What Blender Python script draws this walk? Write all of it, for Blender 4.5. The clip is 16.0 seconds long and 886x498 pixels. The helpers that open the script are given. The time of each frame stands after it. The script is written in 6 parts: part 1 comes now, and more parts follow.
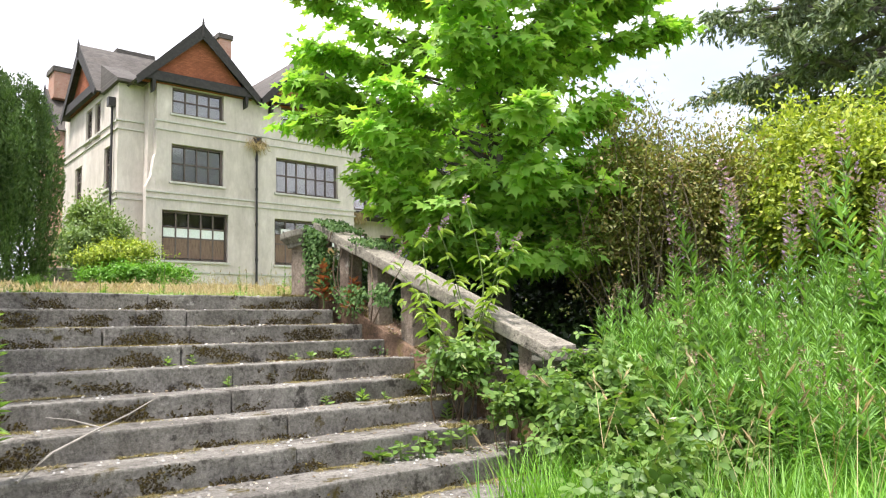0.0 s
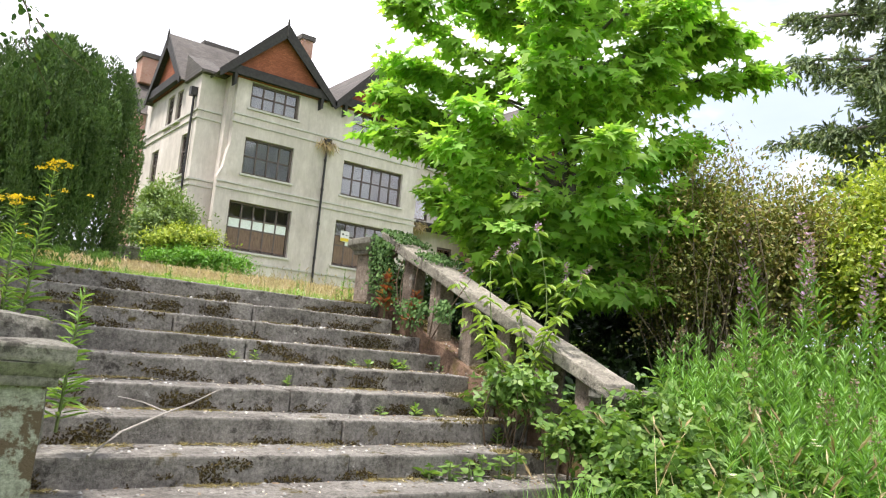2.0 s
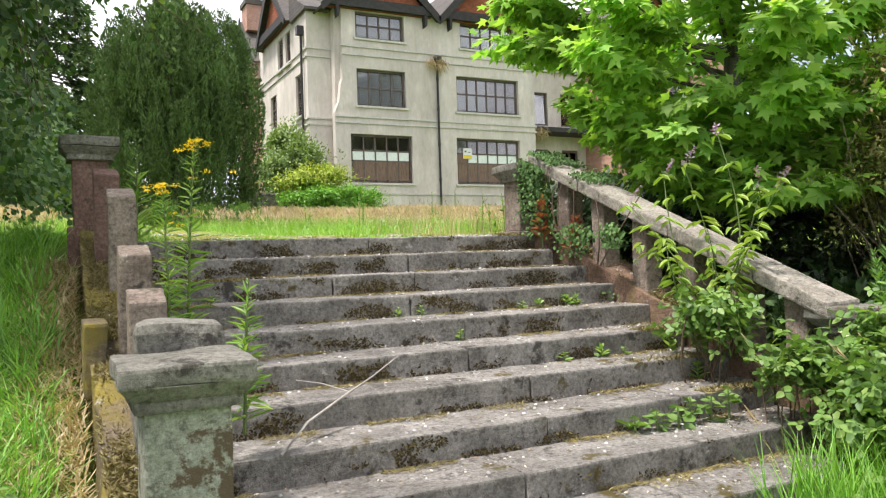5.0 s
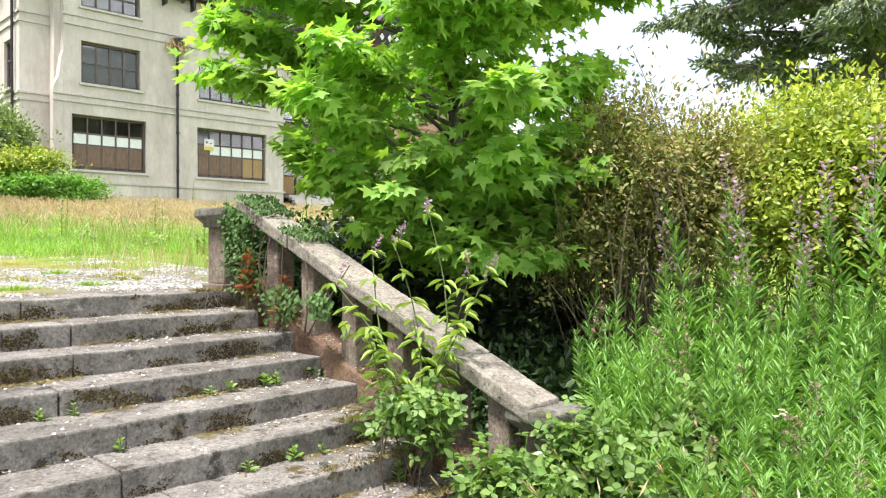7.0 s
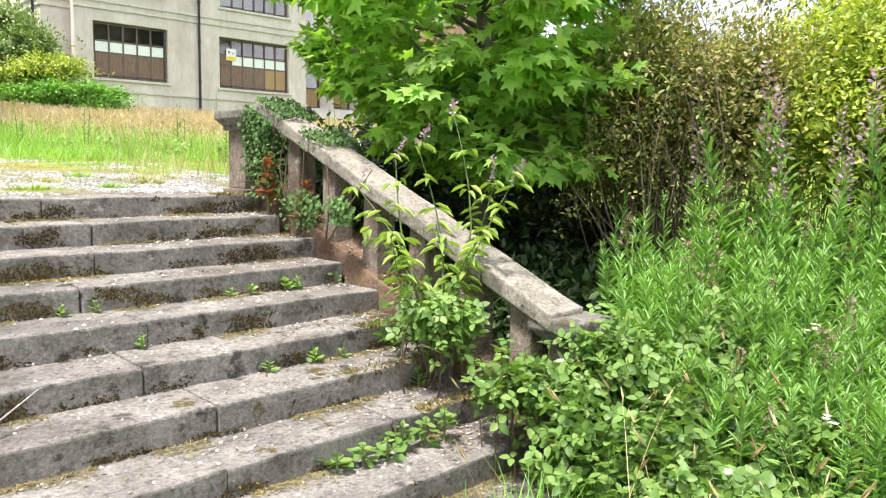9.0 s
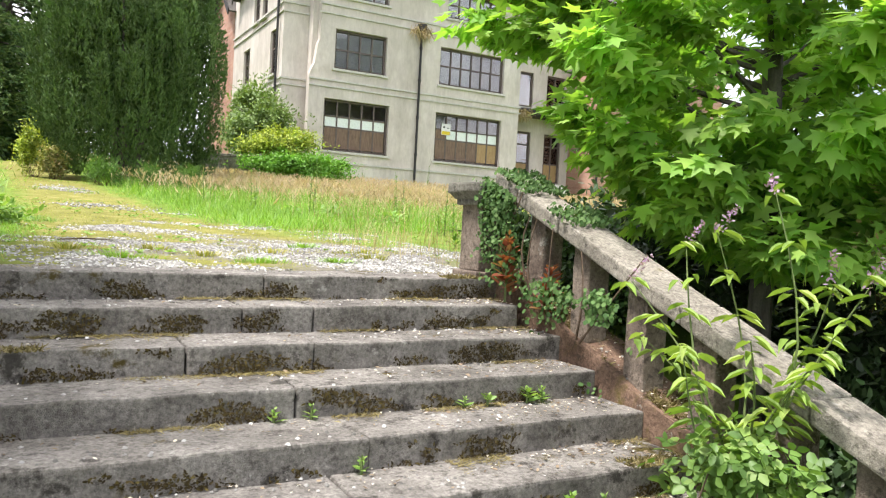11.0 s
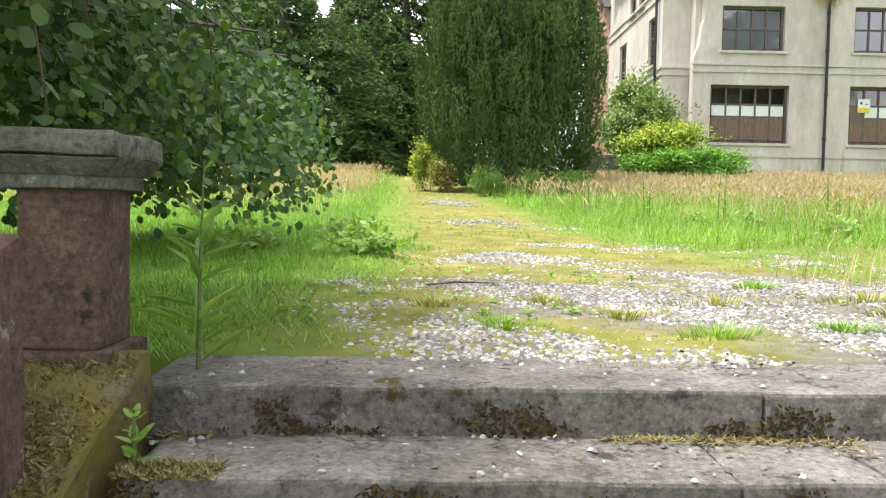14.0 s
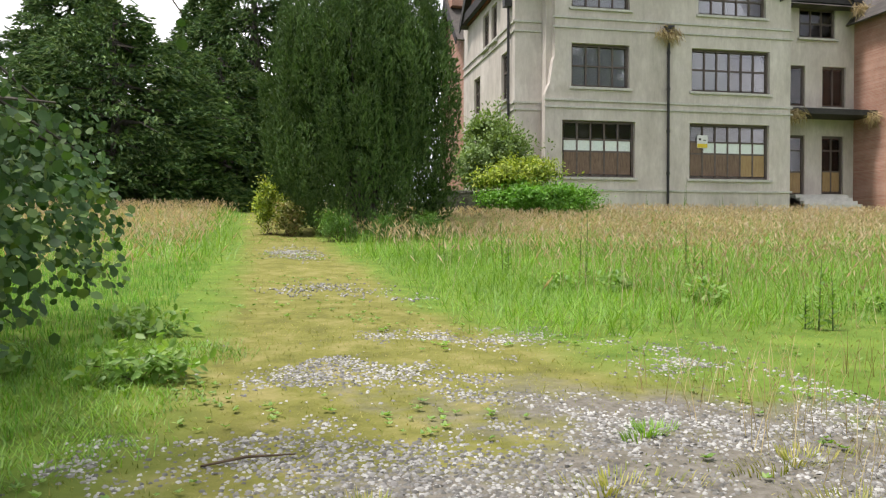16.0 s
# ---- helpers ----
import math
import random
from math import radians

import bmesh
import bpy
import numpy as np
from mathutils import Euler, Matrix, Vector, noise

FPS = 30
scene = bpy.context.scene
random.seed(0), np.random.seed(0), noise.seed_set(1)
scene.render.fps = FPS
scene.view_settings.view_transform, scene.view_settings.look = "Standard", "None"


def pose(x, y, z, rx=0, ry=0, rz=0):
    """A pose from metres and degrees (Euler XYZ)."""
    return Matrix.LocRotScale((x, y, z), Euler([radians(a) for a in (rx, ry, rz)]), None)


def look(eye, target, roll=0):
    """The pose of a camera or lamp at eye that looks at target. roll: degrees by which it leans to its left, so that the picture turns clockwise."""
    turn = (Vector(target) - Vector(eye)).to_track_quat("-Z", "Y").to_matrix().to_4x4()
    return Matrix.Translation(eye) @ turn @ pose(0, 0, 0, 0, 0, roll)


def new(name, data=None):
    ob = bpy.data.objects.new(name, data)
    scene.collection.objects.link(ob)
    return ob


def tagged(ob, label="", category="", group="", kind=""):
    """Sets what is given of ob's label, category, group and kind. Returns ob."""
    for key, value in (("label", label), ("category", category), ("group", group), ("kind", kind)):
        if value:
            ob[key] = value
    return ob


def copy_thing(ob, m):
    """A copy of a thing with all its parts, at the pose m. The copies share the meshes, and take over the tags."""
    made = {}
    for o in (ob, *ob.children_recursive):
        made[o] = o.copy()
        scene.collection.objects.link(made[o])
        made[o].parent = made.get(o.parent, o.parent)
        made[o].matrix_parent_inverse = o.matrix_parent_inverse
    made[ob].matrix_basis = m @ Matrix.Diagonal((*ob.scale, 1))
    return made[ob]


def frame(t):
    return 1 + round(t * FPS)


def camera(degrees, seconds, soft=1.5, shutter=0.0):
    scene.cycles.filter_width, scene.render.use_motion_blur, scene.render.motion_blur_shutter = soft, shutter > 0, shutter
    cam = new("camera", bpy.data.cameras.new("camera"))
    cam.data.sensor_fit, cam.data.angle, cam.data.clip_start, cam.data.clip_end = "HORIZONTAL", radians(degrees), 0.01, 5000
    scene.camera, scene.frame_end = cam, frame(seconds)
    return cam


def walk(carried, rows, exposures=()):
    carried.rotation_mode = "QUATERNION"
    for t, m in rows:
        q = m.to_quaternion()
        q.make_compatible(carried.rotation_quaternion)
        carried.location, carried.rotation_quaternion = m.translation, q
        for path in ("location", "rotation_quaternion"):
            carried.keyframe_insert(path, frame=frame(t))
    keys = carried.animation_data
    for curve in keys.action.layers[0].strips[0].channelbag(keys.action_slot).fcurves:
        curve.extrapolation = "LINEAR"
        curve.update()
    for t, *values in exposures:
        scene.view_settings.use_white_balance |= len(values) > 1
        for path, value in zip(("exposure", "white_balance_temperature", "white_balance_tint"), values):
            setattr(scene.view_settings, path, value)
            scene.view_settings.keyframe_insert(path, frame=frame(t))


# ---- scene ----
cam = camera(60.6, 16.0, soft=1.2)
PATH = [
    (0, (1.289, 1.114, -0.439), (2.571, 2.632, -0.213), -1.5),
    (0.5, (1.267, 1.077, -0.439), (2.493, 2.64, -0.202), -0.7),
    (1, (1.26, 1.1, -0.435), (2.466, 2.675, -0.18), 0.2),
    (1.5, (1.262, 1.117, -0.435), (2.462, 2.696, -0.174), 0.6),
    (2, (1.168, 1.148, -0.396), (2.334, 2.752, -0.136), 5.2),
    (2.5, (1.014, 1.301, -0.312), (1.946, 3.047, -0.018), 8.9),
    (3, (0.93, 1.333, -0.394), (1.705, 3.124, 0.046), -1.9),
    (3.5, (0.905, 1.396, -0.45), (1.671, 3.207, -0.088), 0.4),
    (4, (0.952, 1.431, -0.455), (1.818, 3.213, -0.182), -2.2),
    (4.2, (1.03, 1.484, -0.44), (1.82, 3.312, -0.257), -4.6),
    (6.3, (1.459, 2.051, 0.39), (2.632, 3.669, 0.314), 2.1),
    (6.5, (1.564, 2.066, 0.419), (2.763, 3.665, 0.362), 1.4),
    (7, (1.918, 2.1, 0.431), (3.342, 3.505, 0.409), 0.1),
    (7.5, (1.995, 2.123, 0.41), (3.578, 3.345, 0.438), 1.9),
    (8, (2.016, 2.14, 0.377), (3.557, 3.413, 0.318), 1.0),
    (8.5, (2.007, 2.153, 0.345), (3.497, 3.474, 0.158), 0.8),
    (9, (2.0, 2.197, 0.341), (3.374, 3.631, 0.104), 1.2),
    (9.2, (1.99, 2.233, 0.365), (3.315, 3.714, 0.134), 0.7),
    (11.3, (2.404, 3.474, 0.386), (3.264, 5.278, 0.317), 3.3),
    (11.5, (2.457, 3.61, 0.377), (3.232, 5.451, 0.274), 3.3),
    (12, (2.499, 4.01, 0.353), (3.1, 5.913, 0.223), 4.0),
    (12.5, (2.507, 4.436, 0.412), (3.021, 6.366, 0.308), 4.6),
    (13, (2.473, 4.9, 0.408), (2.642, 6.889, 0.285), 3.4),
    (13.5, (2.503, 5.24, 0.491), (2.467, 7.236, 0.371), 1.0),
    (14, (2.563, 5.653, 0.572), (2.6, 7.65, 0.469), 0.9),
    (14.5, (2.73, 5.95, 0.822), (3.029, 7.927, 0.762), 0.9),
    (15, (2.95, 6.359, 0.877), (3.43, 8.3, 0.918), 1.2),
    (15.5, (3.027, 6.632, 1.11), (3.463, 8.584, 1.088), -1.0),
    (16, (2.954, 7.108, 1.126), (3.351, 9.068, 1.092), 0.0),
]
walk(cam, [(t, look(eye, target, roll)) for t, eye, target, roll in PATH],
     [(t, stops - 0.1, 6400, 17) for t, stops in ((0, 0.98), (1.5, 0.88), (2.5, 0.65), (3.0, 0.28), (3.5, 0.28), (4.2, 0.52), (6.3, 1.0), (8.5, 1.25), (9.2, 1.2), (11.3, 0.95), (12.5, 0.95), (14, 0.95), (14.5, 0.64), (15, 0.43), (16, 0.24))])

# ---- world, sun ----
world = bpy.data.worlds.new("overcast_sky")
scene.world = world
world.use_nodes = True
SUN_EL, SUN_AZ = 69.0, 266.0   # elevation; compass degrees from +y towards +x


def build_world():
    nt = world.node_tree
    nt.nodes.clear()
    out = nt.nodes.new("ShaderNodeOutputWorld")
    sky = nt.nodes.new("ShaderNodeTexSky")
    sky.sky_type, sky.sun_disc = "NISHITA", False
    sky.sun_elevation, sky.sun_rotation = radians(SUN_EL), radians(SUN_AZ)
    bg_sky, bg_cloud, mix = nt.nodes.new("ShaderNodeBackground"), nt.nodes.new("ShaderNodeBackground"), nt.nodes.new("ShaderNodeMixShader")
    bg_sky.inputs["Strength"].default_value = 0.12
    bg_cloud.inputs["Strength"].default_value = 1.2
    co, noise_t, ramp = nt.nodes.new("ShaderNodeTexCoord"), nt.nodes.new("ShaderNodeTexNoise"), nt.nodes.new("ShaderNodeValToRGB")
    mapping = nt.nodes.new("ShaderNodeMapping")
    mapping.inputs["Scale"].default_value = (1.0, 1.0, 2.6)
    noise_t.inputs["Scale"].default_value, noise_t.inputs["Detail"].default_value, noise_t.inputs["Roughness"].default_value = 1.7, 6, 0.55
    ramp.color_ramp.elements[0].position, ramp.color_ramp.elements[0].color = 0.38, (0.46, 0.53, 0.63, 1)
    ramp.color_ramp.elements[1].position, ramp.color_ramp.elements[1].color = 0.62, (1.12, 1.12, 1.12, 1)
    fac = nt.nodes.new("ShaderNodeMapRange")
    fac.inputs["From Min"].default_value, fac.inputs["From Max"].default_value = 0.3, 0.45
    fac.inputs["To Min"].default_value, fac.inputs["To Max"].default_value = 0.8, 1.0
    ln = nt.links.new
    ln(co.outputs["Generated"], mapping.inputs["Vector"])
    ln(mapping.outputs["Vector"], noise_t.inputs["Vector"])
    ln(noise_t.outputs["Fac"], ramp.inputs["Fac"])
    ln(noise_t.outputs["Fac"], fac.inputs["Value"])
    ln(ramp.outputs["Color"], bg_cloud.inputs["Color"])
    ln(sky.outputs["Color"], bg_sky.inputs["Color"])
    ln(fac.outputs["Result"], mix.inputs["Fac"])
    ln(bg_sky.outputs["Background"], mix.inputs[1])
    ln(bg_cloud.outputs["Background"], mix.inputs[2])
    ln(mix.outputs["Shader"], out.inputs["Surface"])


build_world()
sun = new("sun", bpy.data.lights.new("sun", "SUN"))
sun.data.energy, sun.data.angle, sun.data.color = 4.8, radians(9), (1.0, 0.96, 0.88)
az, el = radians(SUN_AZ), radians(SUN_EL)
sun.matrix_world = look((0, 0, 30), (-math.sin(az) * math.cos(el) * 10, -math.cos(az) * math.cos(el) * 10, 30 - math.sin(el) * 10))


# ---- materials ----
def material(name, build, rough=0.85, spec=0.3):
    m = bpy.data.materials.new(name)
    m.use_nodes = True
    nt = m.node_tree
    bs = nt.nodes["Principled BSDF"]
    bs.inputs["Roughness"].default_value = rough
    bs.inputs["Specular IOR Level"].default_value = spec
    build(nt, bs)
    return m


def tex(nt, scale, detail=5, rough=0.6, stretch=(1, 1, 1), kind="noise", coords="Object"):
    co, mp = nt.nodes.new("ShaderNodeTexCoord"), nt.nodes.new("ShaderNodeMapping")
    mp.inputs["Scale"].default_value = stretch
    nt.links.new(co.outputs[coords], mp.inputs["Vector"])
    if kind == "voronoi":
        t = nt.nodes.new("ShaderNodeTexVoronoi")
        t.inputs["Scale"].default_value = scale
        nt.links.new(mp.outputs["Vector"], t.inputs["Vector"])
        return t.outputs["Distance"]
    t = nt.nodes.new("ShaderNodeTexNoise")
    t.inputs["Scale"].default_value, t.inputs["Detail"].default_value, t.inputs["Roughness"].default_value = scale, detail, rough
    nt.links.new(mp.outputs["Vector"], t.inputs["Vector"])
    return t.outputs["Fac"]


def ramp(nt, fac, stops):
    r = nt.nodes.new("ShaderNodeValToRGB")
    e = r.color_ramp.elements
    while len(e) < len(stops):
        e.new(0.5)
    for el_, (p, c) in zip(e, stops):
        el_.position, el_.color = p, (*c, 1) if len(c) == 3 else c
    nt.links.new(fac, r.inputs["Fac"])
    return r.outputs["Color"]


def mixc(nt, fac, a, b, mode="MIX"):
    n = nt.nodes.new("ShaderNodeMix")
    n.data_type, n.blend_type = "RGBA", mode
    for idx, v in ((0, fac), (6, a), (7, b)):
        if isinstance(v, (int, float)):
            n.inputs[idx].default_value = v
        elif isinstance(v, tuple):
            n.inputs[idx].default_value = (*v, 1)
        else:
            nt.links.new(v, n.inputs[idx])
    return n.outputs[2]


def bump(nt, bs, height, strength=0.4, dist=0.01):
    b = nt.nodes.new("ShaderNodeBump")
    b.inputs["Strength"].default_value, b.inputs["Distance"].default_value = strength, dist
    nt.links.new(height, b.inputs["Height"])
    nt.links.new(b.outputs["Normal"], bs.inputs["Normal"])


def stone_material(name, dark, light, moss=(0.075, 0.06, 0.018), moss_at=(0.6, 0.68), lichen=True, black=0.55):
    def build(nt, bs):
        base = ramp(nt, tex(nt, 3.0, 8, 0.65), [(0.3, dark), (0.7, light)])
        fine = ramp(nt, tex(nt, 42, 6, 0.75), [(0.32, (0.45, 0.45, 0.45)), (0.68, (1.3, 1.3, 1.3))])
        c = mixc(nt, 1.0, base, fine, "MULTIPLY")
        soot = ramp(nt, tex(nt, 5.0, 8, 0.75), [(black, (0, 0, 0)), (black + 0.07, (1, 1, 1))])
        c = mixc(nt, mixc(nt, 1.0, soot, (0.82, 0.82, 0.82), "MULTIPLY"), c, (0.03, 0.027, 0.022))
        spots = ramp(nt, tex(nt, 15, 7, 0.75), [(0.54, (0, 0, 0)), (0.62, (0.6, 0.6, 0.6))])
        c = mixc(nt, spots, c, (0.05, 0.044, 0.036))
        m = ramp(nt, tex(nt, 2.3, 7, 0.7), [(moss_at[0], (0, 0, 0)), (moss_at[1], (1, 1, 1))])
        c = mixc(nt, m, c, moss)
        if lichen:
            v = ramp(nt, tex(nt, 9, 6, 0.75), [(0.63, (0, 0, 0)), (0.68, (1, 1, 1))])
            c = mixc(nt, mixc(nt, 1.0, v, (0.7, 0.7, 0.7), "MULTIPLY"), c, (0.42, 0.41, 0.37))
        nt.links.new(c, bs.inputs["Base Color"])
        bump(nt, bs, tex(nt, 26, 9, 0.75), 0.9, 0.02)
    return material(name, build, 0.95, 0.2)


M_STEP = stone_material("step_stone", (0.12, 0.111, 0.098), (0.32, 0.302, 0.27), moss_at=(0.61, 0.66), black=0.57)
M_RAIL = stone_material("coping_stone", (0.22, 0.2, 0.165), (0.40, 0.37, 0.31), moss=(0.13, 0.11, 0.03), moss_at=(0.64, 0.72), black=0.62)
M_POST = stone_material("sandstone", (0.13, 0.098, 0.078), (0.33, 0.275, 0.22), moss_at=(0.66, 0.74), black=0.58)
M_REDPOST = stone_material("red_sandstone", (0.1, 0.058, 0.047), (0.24, 0.15, 0.12), moss_at=(0.7, 0.78), black=0.58)
M_CAP = stone_material("cap_stone", (0.11, 0.105, 0.085), (0.27, 0.26, 0.22), moss=(0.07, 0.06, 0.02), moss_at=(0.6, 0.7), black=0.56)
M_PALE = stone_material("limewashed_stone", (0.25, 0.26, 0.2), (0.42, 0.43, 0.36), moss=(0.12, 0.09, 0.06), moss_at=(0.5, 0.53), lichen=False, black=0.7)
M_EARTH = stone_material("red_earthy_stone", (0.11, 0.068, 0.046), (0.25, 0.165, 0.115), moss=(0.13, 0.1, 0.035), moss_at=(0.56, 0.66), black=0.6)
M_MOSSY = stone_material("mossy_stone", (0.1, 0.08, 0.055), (0.2, 0.16, 0.11), moss=(0.2, 0.16, 0.035), moss_at=(0.4, 0.58), black=0.66)


def simple(name, c1, c2, scale=8, rough=0.85, bumps=0.3, stretch=(1, 1, 1), spec=0.3):
    def build(nt, bs):
        f = tex(nt, scale, 7, 0.65, stretch)
        c = ramp(nt, f, [(0.3, c1), (0.7, c2)])
        g = ramp(nt, tex(nt, scale * 9, 4, 0.7), [(0.3, (0.75, 0.75, 0.75)), (0.7, (1.1, 1.1, 1.1))])
        nt.links.new(mixc(nt, 1.0, c, g, "MULTIPLY"), bs.inputs["Base Color"])
        bump(nt, bs, tex(nt, scale * 5, 6, 0.7), bumps, 0.01)
    return material(name, build, rough, spec)


def render_wall(nt, bs):
    base = ramp(nt, tex(nt, 0.55, 8, 0.6), [(0.3, (0.5, 0.455, 0.405)), (0.7, (0.65, 0.605, 0.55))])
    streak = ramp(nt, tex(nt, 1.0, 8, 0.75, (0.8, 0.8, 0.16)), [(0.42, (0, 0, 0)), (0.7, (0.6, 0.6, 0.6))])
    c = mixc(nt, streak, base, (0.36, 0.325, 0.28))
    fine = ramp(nt, tex(nt, 3.2, 9, 0.75, (1, 1, 0.35)), [(0.35, (0.87, 0.86, 0.85)), (0.65, (1.08, 1.08, 1.08))])
    c = mixc(nt, 1.0, c, fine, "MULTIPLY")
    patch = ramp(nt, tex(nt, 0.35, 6, 0.6), [(0.6, (0, 0, 0)), (0.72, (0.5, 0.5, 0.5))])
    c = mixc(nt, patch, c, (0.40, 0.35, 0.26))
    nt.links.new(c, bs.inputs["Base Color"])
    bump(nt, bs, tex(nt, 20, 6, 0.7), 0.2, 0.01)


M_WALL = material("weathered_render", render_wall, 0.92, 0.2)


def brick_wall(c1, c2, mortar):
    def build(nt, bs):
        co, mp, br = nt.nodes.new("ShaderNodeTexCoord"), nt.nodes.new("ShaderNodeMapping"), nt.nodes.new("ShaderNodeTexBrick")
        mp.inputs["Rotation"].default_value = (radians(90), 0, 0)
        nt.links.new(co.outputs["Object"], mp.inputs["Vector"])
        nt.links.new(mp.outputs["Vector"], br.inputs["Vector"])
        for k, v in (("Color1", c1), ("Color2", c2), ("Mortar", mortar)):
            br.inputs[k].default_value = (*v, 1)
        for k, v in (("Scale", 1.0), ("Mortar Size", 0.006), ("Brick Width", 0.225), ("Row Height", 0.075)):
            br.inputs[k].default_value = v
        stain = ramp(nt, tex(nt, 0.7, 7, 0.65), [(0.35, (0.7, 0.68, 0.66)), (0.7, (1.05, 1.05, 1.05))])
        nt.links.new(mixc(nt, 1.0, br.outputs["Color"], stain, "MULTIPLY"), bs.inputs["Base Color"])
        bump(nt, bs, br.outputs["Fac"], -0.3, 0.01)
    return build


M_BRICK = material("red_brick", brick_wall((0.42, 0.22, 0.155), (0.51, 0.3, 0.225), (0.5, 0.42, 0.36)), 0.9, 0.2)
M_TILEHANG = material("hung_clay_tile", brick_wall((0.27, 0.09, 0.045), (0.36, 0.13, 0.07), (0.12, 0.05, 0.03)), 0.9, 0.2)
M_SLATE = material("roof_slate", brick_wall((0.085, 0.078, 0.072), (0.13, 0.118, 0.105), (0.05, 0.046, 0.043)), 0.8, 0.3)
M_TIMBER = simple("dark_timber", (0.02, 0.019, 0.018), (0.05, 0.046, 0.043), 6, 0.7)
M_FRAME = simple("brown_window_frame", (0.085, 0.067, 0.058), (0.165, 0.132, 0.114), 5, 0.6)
M_BOARD = simple("brown_boarding", (0.12, 0.08, 0.055), (0.25, 0.17, 0.118), 3, 0.7, 0.3, (4, 4, 0.6))
M_BOARDY = simple("new_plywood", (0.3, 0.2, 0.09), (0.42, 0.29, 0.14), 3, 0.7, 0.2, (4, 4, 0.6))
M_BLIND = simple("pale_green_blind", (0.72, 0.8, 0.75), (0.8, 0.85, 0.8), 2, 0.9, 0.1)
# grey panel behind upper panes; its tone stands for sky reflected in glass
M_GREYSHEEN = simple("grey_sky_sheen_panel", (0.36, 0.36, 0.385), (0.46, 0.46, 0.485), 2, 0.9, 0.1)
M_PIPE = simple("black_iron", (0.015, 0.015, 0.016), (0.04, 0.038, 0.036), 8, 0.5)
M_LEAD = simple("stone_trim", (0.44, 0.43, 0.385), (0.6, 0.585, 0.53), 3, 0.9)
M_WHITE = simple("white_sign_board", (0.72, 0.72, 0.7), (0.8, 0.8, 0.78), 4, 0.6, 0.05)
M_YELLOWSIGN = simple("yellow_sign_print", (0.7, 0.52, 0.03), (0.75, 0.58, 0.05), 4, 0.6, 0.05)
M_BLACKSIGN = simple("black_sign_print", (0.02, 0.02, 0.02), (0.03, 0.03, 0.03), 4, 0.6, 0.05)
M_DEADSTRAW = simple("dead_straw", (0.3, 0.2, 0.1), (0.5, 0.38, 0.2), 5, 0.9)
M_BARK = simple("grey_bark", (0.05, 0.045, 0.038), (0.16, 0.145, 0.12), 6, 0.95, 0.8, (2, 2, 0.4))
M_DEADWOOD = simple("bleached_dead_wood", (0.2, 0.18, 0.155), (0.42, 0.39, 0.35), 9, 0.9)
M_DEADTWIG = simple("dead_grey_twig", (0.13, 0.1, 0.07), (0.3, 0.24, 0.17), 9, 0.9)
M_TWIG = simple("brown_twig", (0.06, 0.04, 0.026), (0.16, 0.115, 0.075), 9, 0.9)
M_STEM = simple("green_stem", (0.08, 0.13, 0.035), (0.16, 0.2, 0.07), 9, 0.7)
M_REDSTEM = simple("red_bramble_stem", (0.12, 0.035, 0.025), (0.22, 0.08, 0.04), 9, 0.7)


def glass(nt, bs):
    # a thin pane: clear, with the sky's gloss on it
    tr, gl, mx, fr = (nt.nodes.new("ShaderNode" + k) for k in ("BsdfTransparent", "BsdfGlossy", "MixShader", "Fresnel"))
    tr.inputs["Color"].default_value = (0.93, 0.94, 0.95, 1)
    gl.inputs["Roughness"].default_value = 0.04
    fr.inputs["IOR"].default_value = 1.7
    nt.links.new(fr.outputs["Fac"], mx.inputs["Fac"])
    nt.links.new(tr.outputs["BSDF"], mx.inputs[1])
    nt.links.new(gl.outputs["BSDF"], mx.inputs[2])
    nt.links.new(mx.outputs["Shader"], nt.nodes["Material Output"].inputs["Surface"])


M_GLASS = material("old_window_glass", glass, 0.03, 0.6)


def leaf_material(name, stops, trans=0.35, rough=0.5, spec=0.4, patch_scale=1.1, stretch=(1, 1, 1), lo=0.68, hi=1.22):
    """Leaf colours spread over the leaves; thin, so that light passes through."""
    m = bpy.data.materials.new(name)
    m.use_nodes = True
    nt = m.node_tree
    bs, out = nt.nodes["Principled BSDF"], nt.nodes["Material Output"]
    bs.inputs["Roughness"].default_value, bs.inputs["Specular IOR Level"].default_value = rough, spec
    geo = nt.nodes.new("ShaderNodeNewGeometry")
    n = len(stops)
    c = ramp(nt, geo.outputs["Random Per Island"], [(i / max(1, n - 1), s) for i, s in enumerate(stops)])
    patch = ramp(nt, tex(nt, patch_scale, 4, 0.6, stretch), [(0.3, (lo, lo, lo * 0.97)), (0.7, (hi, hi, hi * 0.95))])
    c = mixc(nt, 1.0, c, patch, "MULTIPLY")
    nt.links.new(c, bs.inputs["Base Color"])
    tr, mx = nt.nodes.new("ShaderNodeBsdfTranslucent"), nt.nodes.new("ShaderNodeMixShader")
    warm = mixc(nt, 1.0, c, (1.25, 1.3, 0.5), "MULTIPLY")
    nt.links.new(warm, tr.inputs["Color"])
    mx.inputs["Fac"].default_value = trans
    nt.links.new(bs.outputs["BSDF"], mx.inputs[1])
    nt.links.new(tr.outputs["BSDF"], mx.inputs[2])
    nt.links.new(mx.outputs["Shader"], out.inputs["Surface"])
    return m


